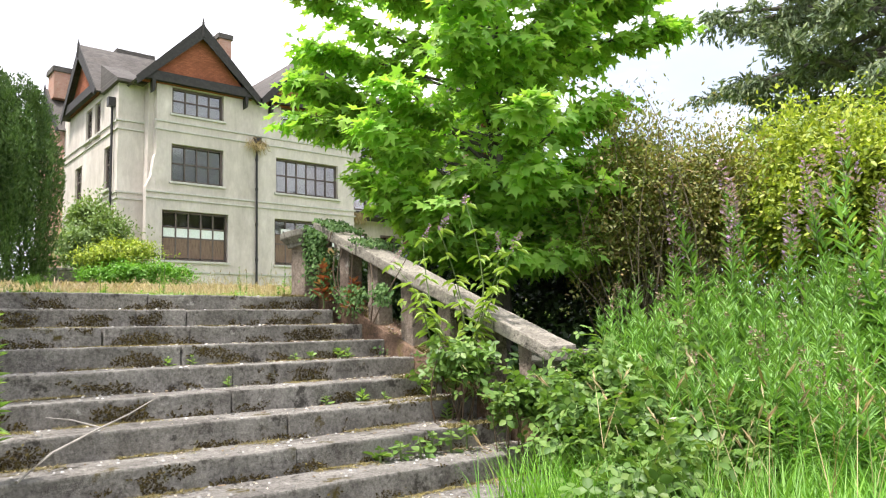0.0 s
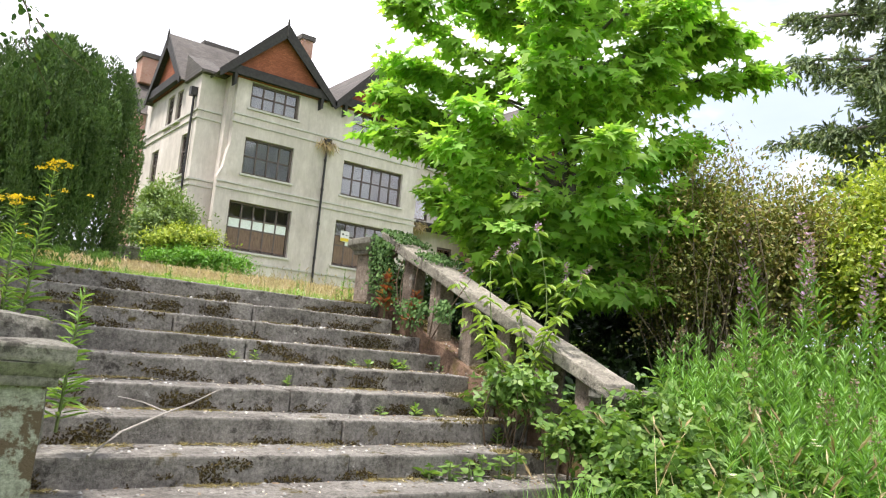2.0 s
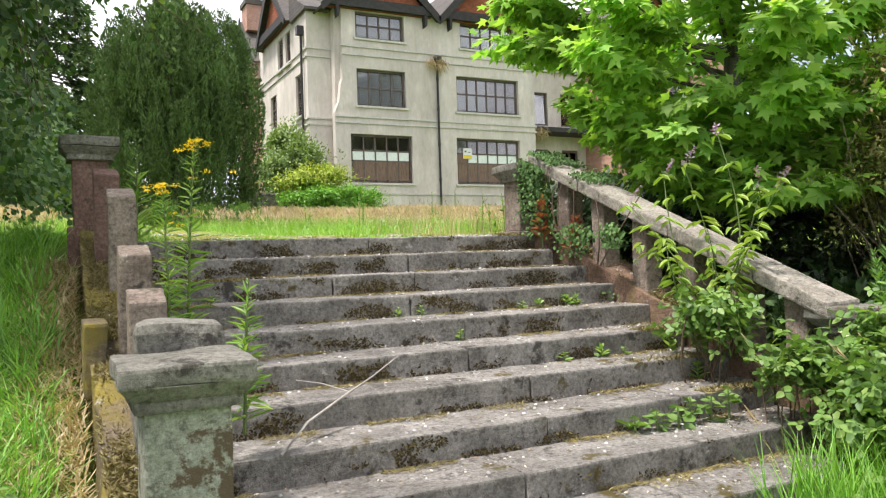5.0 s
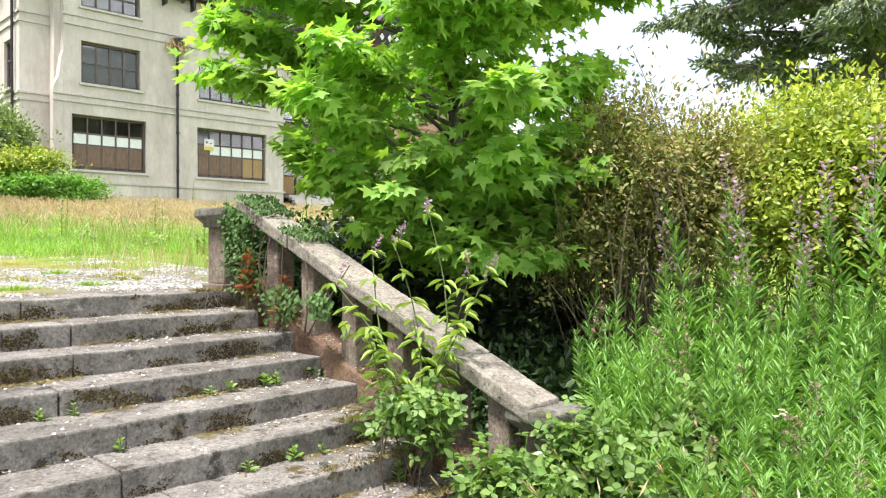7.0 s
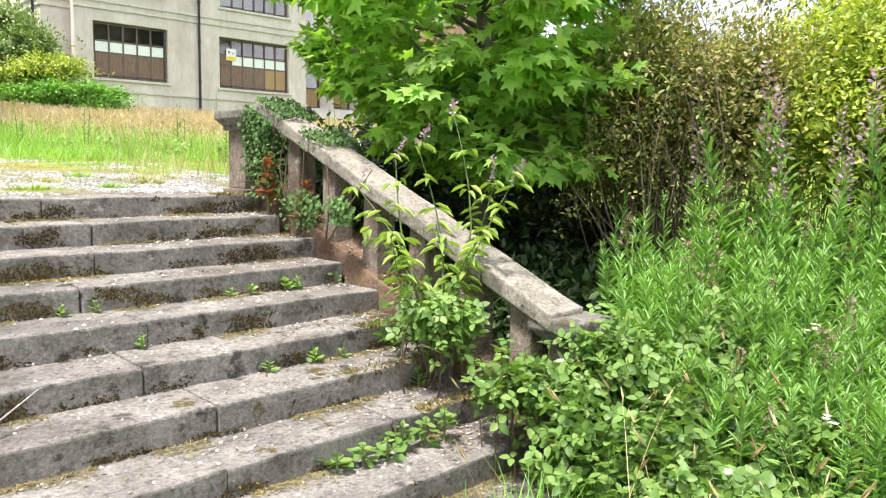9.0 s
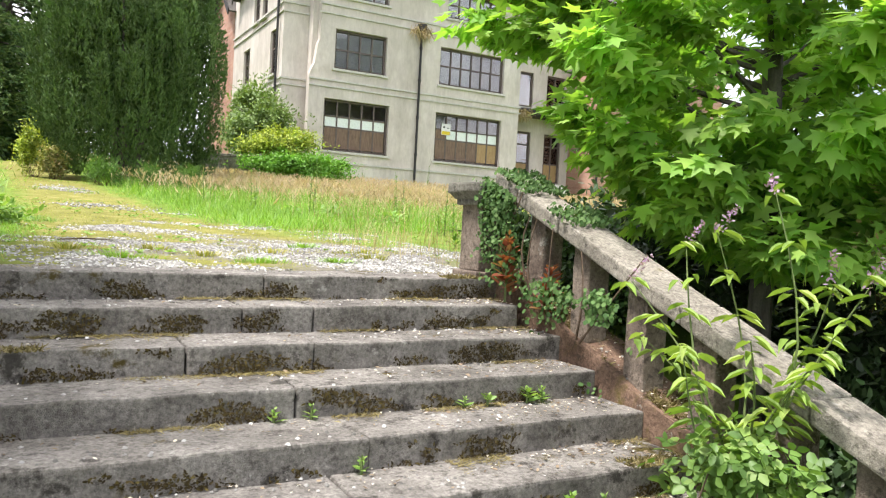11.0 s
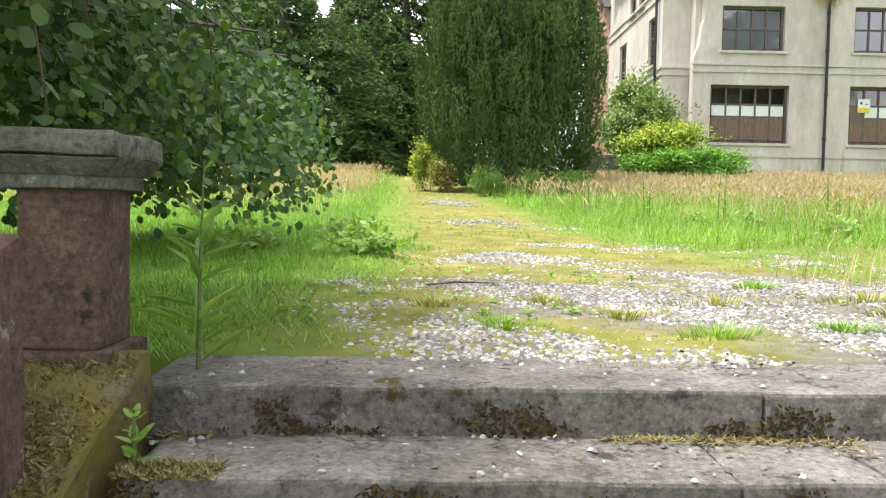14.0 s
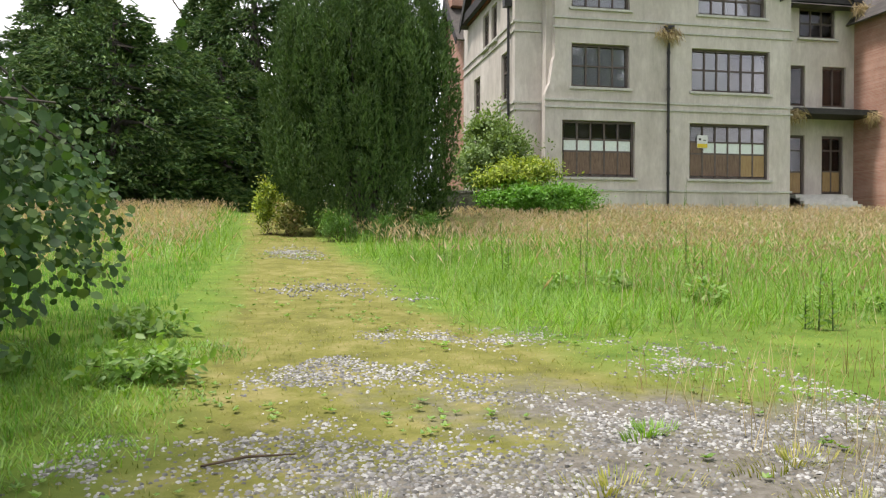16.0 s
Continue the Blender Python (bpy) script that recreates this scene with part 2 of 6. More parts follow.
L_MAPLE = leaf_material("maple_leaf", [(0.19, 0.38, 0.07), (0.26, 0.48, 0.09), (0.34, 0.55, 0.11), (0.43, 0.63, 0.17)], 0.52)
L_WEEP = leaf_material("elm_leaf", [(0.0286, 0.0715, 0.0208), (0.0468, 0.107, 0.0312), (0.0715, 0.137, 0.0416), (0.13, 0.202, 0.052)], 0.28, 0.6, 0.25)
L_YEW = leaf_material("yew_needle", [(0.06, 0.118, 0.034), (0.08, 0.15, 0.042), (0.11, 0.188, 0.052), (0.14, 0.215, 0.066)], 0.12, 0.6, 0.35, 0.9, (1, 1, 1), 0.7, 1.3)
L_DARK = leaf_material("dark_conifer_needle", [(0.045, 0.098, 0.034), (0.078, 0.155, 0.048), (0.125, 0.215, 0.062), (0.18, 0.26, 0.085)], 0.15, 0.7)
L_CEDAR = leaf_material("cedar_needle", [(0.132, 0.18, 0.12), (0.204, 0.264, 0.156), (0.288, 0.336, 0.18)], 0.15, 0.7)
L_YELLOW = leaf_material("yellow_green_leaf", [(0.13, 0.2, 0.038), (0.24, 0.33, 0.048), (0.38, 0.45, 0.068), (0.5, 0.55, 0.11)], 0.35)
L_BROWN = leaf_material("dull_shrub_leaf", [(0.12, 0.15, 0.045), (0.21, 0.25, 0.065), (0.3, 0.29, 0.09), (0.34, 0.24, 0.12)], 0.3)
L_GREEN = leaf_material("shrub_leaf", [(0.065, 0.143, 0.026), (0.104, 0.221, 0.039), (0.156, 0.286, 0.065)], 0.3)
L_ELDER = leaf_material("elder_leaf", [(0.12, 0.19, 0.06), (0.17, 0.26, 0.08), (0.24, 0.33, 0.12)], 0.3)
L_LAUREL = leaf_material("bright_shrub_leaf", [(0.1, 0.24, 0.03), (0.15, 0.34, 0.045), (0.23, 0.44, 0.08)], 0.35)
L_IVYTOP = leaf_material("ivy_on_coping_leaf", [(0.045, 0.1, 0.03), (0.085, 0.165, 0.05), (0.15, 0.24, 0.09)], 0.2, 0.65, 0.15)
L_BRAMBLE = leaf_material("bramble_leaf", [(0.075, 0.15, 0.035), (0.115, 0.22, 0.045), (0.16, 0.28, 0.065), (0.21, 0.31, 0.08)], 0.32, hi=1.12)
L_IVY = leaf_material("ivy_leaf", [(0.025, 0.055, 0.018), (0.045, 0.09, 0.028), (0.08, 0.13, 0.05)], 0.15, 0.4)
L_HERB = leaf_material("willowherb_leaf", [(0.145, 0.3, 0.07), (0.21, 0.41, 0.095), (0.3, 0.51, 0.15)], 0.35)
L_WEED = leaf_material("weed_leaf", [(0.15, 0.28, 0.06), (0.22, 0.38, 0.09), (0.32, 0.45, 0.14)], 0.4)
L_GRASS = leaf_material("grass_blade", [(0.11, 0.23, 0.025), (0.17, 0.33, 0.04), (0.26, 0.42, 0.07)], 0.35, patch_scale=0.5)
L_LUSH = leaf_material("lush_grass_blade", [(0.085, 0.22, 0.028), (0.15, 0.34, 0.045), (0.25, 0.45, 0.08)], 0.35)
L_SHORT = leaf_material("short_turf", [(0.15, 0.19, 0.03), (0.23, 0.26, 0.04), (0.34, 0.33, 0.075), (0.42, 0.36, 0.14)], 0.3, patch_scale=0.6)
L_SEED = leaf_material("pink_grass_seed", [(0.52, 0.37, 0.29), (0.6, 0.46, 0.37), (0.67, 0.56, 0.46)], 0.4, patch_scale=0.35, lo=0.85, hi=1.15)
L_STRAW = leaf_material("dry_stalk", [(0.3, 0.22, 0.11), (0.45, 0.35, 0.2), (0.55, 0.47, 0.3)], 0.2)
L_PURPLE = leaf_material("purple_flower", [(0.3, 0.19, 0.33), (0.4, 0.26, 0.42), (0.46, 0.34, 0.45)], 0.3)
L_DULLSPIKE = leaf_material("faded_spike", [(0.22, 0.16, 0.12), (0.3, 0.21, 0.17), (0.33, 0.26, 0.17)], 0.2)
L_GOLD = leaf_material("yellow_flower", [(0.7, 0.5, 0.01), (0.8, 0.62, 0.02)], 0.3)
L_WHITEFL = leaf_material("white_flower", [(0.7, 0.66, 0.62), (0.8, 0.78, 0.74)], 0.3)
L_RED = leaf_material("red_dock_leaf", [(0.2, 0.05, 0.03), (0.32, 0.1, 0.05), (0.3, 0.18, 0.08)], 0.3)
L_PALE = leaf_material("pale_buddleia_leaf", [(0.16, 0.26, 0.05), (0.24, 0.36, 0.08), (0.33, 0.43, 0.12)], 0.35)
L_MOSS = leaf_material("dead_moss", [(0.11, 0.088, 0.035), (0.19, 0.155, 0.06), (0.3, 0.26, 0.12)], 0.1, 0.9)
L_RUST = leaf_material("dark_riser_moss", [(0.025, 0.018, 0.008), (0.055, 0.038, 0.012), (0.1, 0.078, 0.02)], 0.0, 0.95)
L_DRY = leaf_material("dry_brown_leaf", [(0.12, 0.085, 0.055), (0.2, 0.145, 0.1), (0.32, 0.25, 0.18)], 0.15, 0.8)
L_PETAL = leaf_material("pale_petal", [(0.5, 0.42, 0.36), (0.62, 0.56, 0.49), (0.72, 0.68, 0.62)], 0.2, 0.8)
L_GRAVEL = leaf_material("pale_gravel", [(0.1, 0.097, 0.09), (0.19, 0.185, 0.176), (0.3, 0.296, 0.287), (0.48, 0.48, 0.47)], 0.0, 0.8)


def ground_build(nt, bs):
    """Turf, yellow moss on the old drive, thin gravel showing through near the steps."""
    turf = ramp(nt, tex(nt, 2.2, 8, 0.7), [(0.3, (0.07, 0.13, 0.02)), (0.7, (0.17, 0.25, 0.04))])
    moss = ramp(nt, tex(nt, 2.6, 8, 0.72), [(0.28, (0.1, 0.1, 0.03)), (0.5, (0.18, 0.18, 0.045)), (0.72, (0.3, 0.26, 0.11))])
    soil = ramp(nt, tex(nt, 14, 6, 0.7), [(0.3, (0.1, 0.09, 0.068)), (0.7, (0.24, 0.225, 0.19))])
    co, sep = nt.nodes.new("ShaderNodeTexCoord"), nt.nodes.new("ShaderNodeSeparateXYZ")
    nt.links.new(co.outputs["Object"], sep.inputs["Vector"])

    def op(kind, a, b):
        n = nt.nodes.new("ShaderNodeMath")
        n.operation = kind
        for i, v in enumerate((a, b)):
            if isinstance(v, (int, float)):
                n.inputs[i].default_value = v
            else:
                nt.links.new(v, n.inputs[i])
        return n.outputs[0]

    x, y = sep.outputs["X"], sep.outputs["Y"]
    # distance from the drive's middle line, which runs from the steps towards the trees
    line = op("ADD", op("ADD", op("MULTIPLY", y, -0.045), 4.1), op("MULTIPLY", op("MAXIMUM", op("SUBTRACT", 16.0, y), 0.0), 0.075))
    off = op("ABSOLUTE", op("SUBTRACT", x, line), 0)
    wob = op("MULTIPLY", op("SUBTRACT", tex(nt, 0.5, 6, 0.65), 0.5), 3.0)
    half = op("ADD", op("MULTIPLY", op("MAXIMUM", op("SUBTRACT", 16.0, y), 0.0), 0.2), 1.3)
    drive = ramp(nt, op("DIVIDE", op("ADD", off, op("MULTIPLY", wob, 0.5)), half), [(0.6, (1, 1, 1)), (1.0, (0, 0, 0))])
    upper = op("MINIMUM", op("MAXIMUM", op("SUBTRACT", y, 7.6), 0.0), 1.0)
    c = mixc(nt, op("MULTIPLY", upper, drive), turf, moss)
    near = op("ADD", op("MULTIPLY", op("ABSOLUTE", op("SUBTRACT", y, 10.0), 0), 0.3), op("MULTIPLY", op("ABSOLUTE", op("SUBTRACT", x, 4.7), 0), 0.42))
    bare = ramp(nt, op("ADD", near, wob), [(0.5, (1, 1, 1)), (0.85, (0, 0, 0))])
    c = mixc(nt, bare, c, soil)
    nt.links.new(c, bs.inputs["Base Color"])
    bump(nt, bs, tex(nt, 12, 8, 0.7), 0.6, 0.03)


M_GROUND = material("turf_and_moss", ground_build, 0.95, 0.1)


# ---- mesh helpers ----
def part(name, bm, mat, parent=None, label="", smooth=False):
    me = bpy.data.meshes.new(name)
    bmesh.ops.recalc_face_normals(bm, faces=bm.faces)
    bm.to_mesh(me)
    bm.free()
    me.materials.append(mat)
    if smooth:
        me.shade_smooth()
    ob = new(name, me)
    if parent:
        ob.parent = parent
    if label:
        ob["label"] = label
    return ob


def box(bm, x0, x1, y0, y1, z0, z1):
    v = [bm.verts.new((x, y, z)) for z in (z0, z1) for x, y in ((x0, y0), (x1, y0), (x1, y1), (x0, y1))]
    for f in ((0, 3, 2, 1), (4, 5, 6, 7), (0, 1, 5, 4), (1, 2, 6, 5), (2, 3, 7, 6), (3, 0, 4, 7)):
        bm.faces.new([v[i] for i in f])
    return v


def prism(bm, pts, axis, a, b):
    """A solid from a 2D outline, drawn out along an axis from a to b."""
    def at(p, d):
        return {"x": (d, p[0], p[1]), "y": (p[0], d, p[1]), "z": (p[0], p[1], d)}[axis]
    lo, hi = [bm.verts.new(at(p, a)) for p in pts], [bm.verts.new(at(p, b)) for p in pts]
    n = len(pts)
    bm.faces.new(lo)
    bm.faces.new(hi[::-1])
    for i in range(n):
        bm.faces.new([lo[i], hi[i], hi[(i + 1) % n], lo[(i + 1) % n]])


def worn(bm, cut=0.12, bevel=0.012, amount=0.006, seed=0):
    """Round the edges of a stone and make it uneven."""
    bmesh.ops.bevel(bm, geom=bm.edges[:], offset=bevel, segments=2, profile=0.6, affect="EDGES")
    for _ in range(8):
        long = [e for e in bm.edges if e.calc_length() > cut * 2]
        if not long or len(bm.faces) > 2500:
            break
        bmesh.ops.subdivide_edges(bm, edges=long, cuts=1, use_grid_fill=True)
    for v in bm.verts:
        p = v.co * 4 + Vector((seed * 7.3, seed * 3.1, 0))
        v.co += Vector((noise.noise(p), noise.noise(p + Vector((9, 0, 0))), noise.noise(p + Vector((0, 9, 0))))) * amount


def empty(name, at=(0, 0, 0)):
    ob = new(name)
    ob.location = at
    return ob


def soup(name, batches, mat, parent=None, label=""):
    """One mesh of many small pieces. batches: (verts, faces, places): a template, and 4 x 4 arrays (N, 3, 4) that place it."""
    all_v, all_l, all_t, base = [], [], [], 0
    for V, F, P in batches:
        V, n, N = np.asarray(V, float), len(V), len(P)
        if not N:
            continue
        W = np.einsum("nij,vj->nvi", P[:, :, :3], V) + P[:, None, :, 3]
        loops = np.concatenate([np.asarray(f) for f in F])
        tot = np.array([len(f) for f in F])
        all_v.append(W.reshape(-1, 3))
        all_l.append((loops[None] + (base + np.arange(N) * n)[:, None]).ravel())
        all_t.append(np.tile(tot, N))
        base += n * N
    v, l, t = np.concatenate(all_v), np.concatenate(all_l), np.concatenate(all_t)
    me = bpy.data.meshes.new(name)
    me.vertices.add(len(v))
    me.vertices.foreach_set("co", v.ravel())
    me.loops.add(len(l))
    me.loops.foreach_set("vertex_index", l.astype(np.int32))
    me.polygons.add(len(t))
    me.polygons.foreach_set("loop_start", np.concatenate([[0], np.cumsum(t)[:-1]]).astype(np.int32))
    me.update(calc_edges=True)
    me.validate()
    me.materials.append(mat)
    ob = new(name, me)
    if parent:
        ob.parent = parent
    if label:
        ob["label"] = label
    return ob


def unit(a):
    return a / np.maximum(1e-9, np.linalg.norm(a, axis=-1, keepdims=True))


def places(pos, along, up, size):
    """Frames whose y runs along, z near up, scaled by size (N or N x 3)."""
    pos, along, up = np.atleast_2d(pos), unit(np.atleast_2d(along)), np.atleast_2d(up)
    side = unit(np.cross(along, up))
    nor = np.cross(side, along)
    size = np.asarray(size, float)
    size = np.repeat(size[:, None], 3, 1) if size.ndim == 1 else size
    R = np.stack([side * size[:, :1], along * size[:, 1:2], nor * size[:, 2:3]], axis=2)
    return np.concatenate([R, pos[:, :, None]], axis=2)


def rng(seed):
    return np.random.default_rng(seed)


def ball(r, n):
    return unit(r.normal(size=(n, 3)))


def tube(bm, pts, radii, sides=6):
    rings = []
    for i, p in enumerate(pts):
        p = Vector(p)
        d = (Vector(pts[min(i + 1, len(pts) - 1)]) - Vector(pts[max(i - 1, 0)])).normalized()
        a = d.orthogonal().normalized()
        b = d.cross(a)
        rings.append([bm.verts.new(p + (a * math.cos(k * math.tau / sides) + b * math.sin(k * math.tau / sides)) * radii[i]) for k in range(sides)])
    for r0, r1 in zip(rings, rings[1:]):
        for k in range(sides):
            bm.faces.new([r0[k], r0[(k + 1) % sides], r1[(k + 1) % sides], r1[k]])
    bm.faces.new(rings[-1])
    bm.faces.new(rings[0][::-1])


# leaf shapes: y along the leaf from its stalk, z up
STAR = [(0, 0.3, 0.02)] + [(math.sin(a) * q, 0.36 - math.cos(a) * q * 1.0, -0.05 * q) for a, q in
        ((0.35, 0.22), (1.15, 0.48), (1.5, 0.25), (2.15, 0.62), (2.6, 0.3), (math.pi, 0.72), (-2.6, 0.3), (-2.15, 0.62), (-1.5, 0.25), (-1.15, 0.48), (-0.35, 0.22))]
STAR_F = [(0, i, i % 11 + 1) for i in range(1, 12)]
ROUND = [(0, 0, 0), (0.33, 0.22, 0.03), (0.42, 0.55, 0.02), (0.22, 0.86, -0.03), (0, 1.0, -0.08), (-0.22, 0.86, -0.03), (-0.42, 0.55, 0.02), (-0.33, 0.22, 0.03), (0, 0.5, -0.04)]
ROUND_F = [(0, 1, 8), (1, 2, 8), (2, 3, 8), (3, 4, 8), (4, 5, 8), (5, 6, 8), (6, 7, 8), (7, 0, 8)]
DISC = [(0, 0, 0), (0.4, 0.33, 0.03), (0.32, 0.78, -0.02), (0, 1, -0.08), (-0.32, 0.78, -0.02), (-0.4, 0.33, 0.03)]
OVAL = [(0, 0, 0), (0.24, 0.35, 0.03), (0.17, 0.75, 0.0), (0, 1, -0.07), (-0.17, 0.75, 0.0), (-0.24, 0.35, 0.03)]
OVAL_F = [(0, 1, 2, 3), (0, 3, 4, 5)]
LANCE = [(0, 0, 0), (0.075, 0.3, 0.02), (0.05, 0.7, -0.03), (0, 1, -0.14), (-0.05, 0.7, -0.03), (-0.075, 0.3, 0.02)]
BLADE = [(-0.5, 0, 0), (0.5, 0, 0), (0.42, 0.4, 0.03), (-0.42, 0.4, 0.03), (0.28, 0.75, 0.14), (-0.28, 0.75, 0.14), (0, 1, 0.3)]
BLADE_F = [(0, 1, 2, 3), (3, 2, 4, 5), (5, 4, 6)]
THIN = [(-0.5, 0, 0), (0.5, 0, 0), (0.33, 0.6, 0.08), (-0.33, 0.6, 0.08), (0, 1, 0.26)]
THIN_F = [(0, 1, 2, 3), (3, 2, 4)]
TUFT = [(0, 0, 0), (0.12, 0.45, 0.1), (0, 1, 0), (-0.12, 0.5, -0.05), (0.02, 0.4, -0.13), (0.03, 0.95, 0.12), (0.28, 0.75, 0.02), (-0.3, 0.7, 0.08)]
TUFT_F = [(0, 1, 2, 3), (0, 4, 2), (0, 1, 6), (0, 7, 3), (0, 4, 5)]
AWN = [(v[0] * 0.4, v[1], v[2] * 0.5) for v in TUFT]
CHIP = [(-0.5, -0.4, 0), (0.45, -0.5, 0), (0.55, 0.4, 0), (-0.4, 0.5, 0), (-0.3, -0.25, 0.45), (0.3, -0.3, 0.4), (0.3, 0.25, 0.5), (-0.25, 0.3, 0.38)]
CHIP_F = [(4, 5, 6, 7), (0, 1, 5, 4), (1, 2, 6, 5), (2, 3, 7, 6), (3, 0, 4, 7)]


# ---- the ground ----
STAIR_L, STAIR_R, TOP_Y, TREAD, RISE, COUNT = 1.7, 5.42, 8.06, 0.40, 0.155, 10
LOW = -RISE * COUNT


def ground_z(x, y):
    x, y = np.asarray(x, float), np.asarray(y, float)
    d = np.clip(y - 8.45, 0, 34)
    upper = 0.029 * d + 0.00112 * d * d + 0.015 * np.clip(y - 43, 0, 60)
    foot = TOP_Y - TREAD * (COUNT - 1)
    ramp_l = LOW + (0 - LOW) * np.clip((y - foot) / (8.3 - foot), 0, 1)
    ramp_r = LOW + (0 - LOW) * np.clip((y - 5.2) / (10.0 - 5.2), 0, 1) ** 1.3
    right = np.clip((x - 5.6) / 0.5, 0, 1)
    bank = ramp_l * (1 - right) + ramp_r * right
    z = np.where(y < 8.45, bank, np.where(x > 5.6, np.minimum(upper, bank + upper), upper))
    z = z + (0.022 * np.sin(0.61 * x + 0.37 * y + 1.3) * np.sin(0.53 * y - 0.29 * x) + 0.008 * np.sin(1.9 * x - 1.1 * y) * np.sin(1.3 * y + 1.7 * x + 1)) * (y > 9)
    inside = (x > 1.3) & (x < 5.6) & (y > foot - 0.1) & (y < 8.4)
    z = np.where(inside, np.minimum(z, LOW + (0 - LOW) * np.clip((y - foot) / (8.3 - foot), 0, 1)) - 0.3, z)
    return z


def axis(lo, hi, fine_lo, fine_hi, step, far):
    a = list(np.arange(fine_lo, fine_hi + 1e-6, step))
    s, p = step, fine_lo
    while p > lo:
        s = min(s * 1.25, far)
        p -= s
        a.insert(0, p)
    s, p = step, fine_hi
    while p < hi:
        s = min(s * 1.25, far)
        p += s
        a.append(p)
    return np.array(a)


def build_ground():
    gx, gy = axis(-420, 420, -1.0, 9.0, 0.18, 30), axis(-420, 520, 1.0, 15.0, 0.18, 30)
    X, Y = np.meshgrid(gx, gy)
    Z = ground_z(X, Y)
    nx, ny = len(gx), len(gy)
    idx = np.arange(nx * ny).reshape(ny, nx)
    faces = np.stack([idx[:-1, :-1], idx[:-1, 1:], idx[1:, 1:], idx[1:, :-1]], -1).reshape(-1, 4)
    me = bpy.data.meshes.new("ground")
    me.from_pydata(np.stack([X, Y, Z], -1).reshape(-1, 3).tolist(), [], faces.tolist())
    me.materials.append(M_GROUND)
    me.shade_smooth()
    tagged(new("ground", me), "overgrown lawn of turf and yellow moss sloping up", "ground", kind="structure")


build_ground()


# ---- the garden steps ----
JOINTS = [(3.66,), (3.43, 3.86), (3.73, 3.05), (3.51,), (3.74,), (3.55,), (3.76,), (3.6, 4.6), (3.2,), (3.9,)]


def build_steps():
    steps = tagged(empty("garden_steps", (0, TOP_Y, 0)), "broad flight of worn mossy grey stone steps", "steps", kind="structure")
    ends = (5.33, 5.36, 5.45, 5.42, 5.45, 5.42, 5.45, 5.42, 5.45, 5.42)
    for k, joints in enumerate(JOINTS):
        y0, z1 = TOP_Y - TREAD * k, -RISE * k
        cuts = [1.62 if k == 0 else STAIR_L + (0.04 if k == 1 else 0.0), *sorted(joints), ends[k]]
        for i, (a, b) in enumerate(zip(cuts, cuts[1:])):
            bm = bmesh.new()
            push = random.uniform(-0.008, 0.008)
            box(bm, a + 0.003, b - 0.003, y0 + push, y0 + TREAD + 0.13, z1 - RISE - 0.02, z1 + random.uniform(-0.005, 0.003))
            worn(bm, 0.09, 0.014, 0.008, k * 5 + i)
            ob = part("step_stone", bm, M_STEP, steps, smooth=False)
            ob.matrix_parent_inverse = Matrix.Translation((0, -TOP_Y, 0))
    return steps


build_steps()


# ---- balustrades ----
def slope_z(y):
    """The line of the step noses."""
    return (y - TOP_Y) * RISE / TREAD


def newel(name, cx, cy, base, top, half, mat, label, group):
    thing = tagged(empty(name, (cx, cy, base)), label, "pillar", group)
    inv = Matrix.Translation((-cx, -cy, -base))

    def add(pname, mat_, *boxes, cut=0.08, lab=""):
        bm = bmesh.new()
        for b in boxes:
            box(bm, *b)
        worn(bm, cut, 0.012, 0.006, cx + len(pname))
        part(pname, bm, mat_, thing, lab).matrix_parent_inverse = inv
    add("plinth", mat, (cx - half - 0.04, cx + half + 0.04, cy - half - 0.04, cy + half + 0.04, base - 0.15, base + 0.14))
    add("shaft", mat, (cx - half, cx + half, cy - half, cy + half, base + 0.14, top - 0.15))
    o = half + 0.035
    add("neck_moulding", M_CAP, (cx - o, cx + o, cy - o, cy + o, top - 0.175, top - 0.125))
    # the cap: a chamfered underside below a thick square edge
    o = half + 0.085
    bm = bmesh.new()
    v = box(bm, cx - o, cx + o, cy - o, cy + o, top - 0.13, top - 0.075)
    for c in v[:4]:
        c.co.x += math.copysign(0.045, cx - c.co.x)
        c.co.y += math.copysign(0.045, cy - c.co.y)
    worn(bm, 0.06, 0.006, 0.007, cx * 3)
    part("cap_moulding", bm, M_CAP, thing).matrix_parent_inverse = inv
    bm = bmesh.new()
    box(bm, cx - o, cx + o, cy - o, cy + o, top - 0.077, top)
    worn(bm, 0.04, 0.016, 0.016, cx * 5)
    part("cap", bm, M_CAP, thing, "weathered overhanging stone cap").matrix_parent_inverse = inv
    return thing


newel("newel_pillar", 1.605, 4.72, LOW, -0.517, 0.15, M_PALE, "stone newel pillar with flaking limewash and mossy cap", "newel pillars")
newel("newel_pillar", 1.425, 8.12, -0.02, 0.79, 0.125, M_REDPOST, "red sandstone newel pillar with chipped mossy cap", "newel pillars")
newel("newel_pillar", 5.47, 8.32, -0.1, 0.72, 0.145, M_POST, "sandstone newel pillar with grey cap beside ivy", "newel pillars")
newel("newel_pillar", 5.62, 4.85, LOW, -0.57, 0.1, M_POST, "sandstone newel pillar sunk in brambles", "newel pillars")


def flank(name, x0, x1, y0, y1, lift, mat, label):
    bm = bmesh.new()
    prism(bm, [(y0, LOW - 0.3), (y1, LOW - 0.3), (y1, slope_z(y1) + lift), (y0, slope_z(y0) + lift)], "x", x0, x1)
    worn(bm, 0.07, 0.02, 0.03, x0)
    return tagged(part(name, bm, mat), label, "wall", kind="structure")


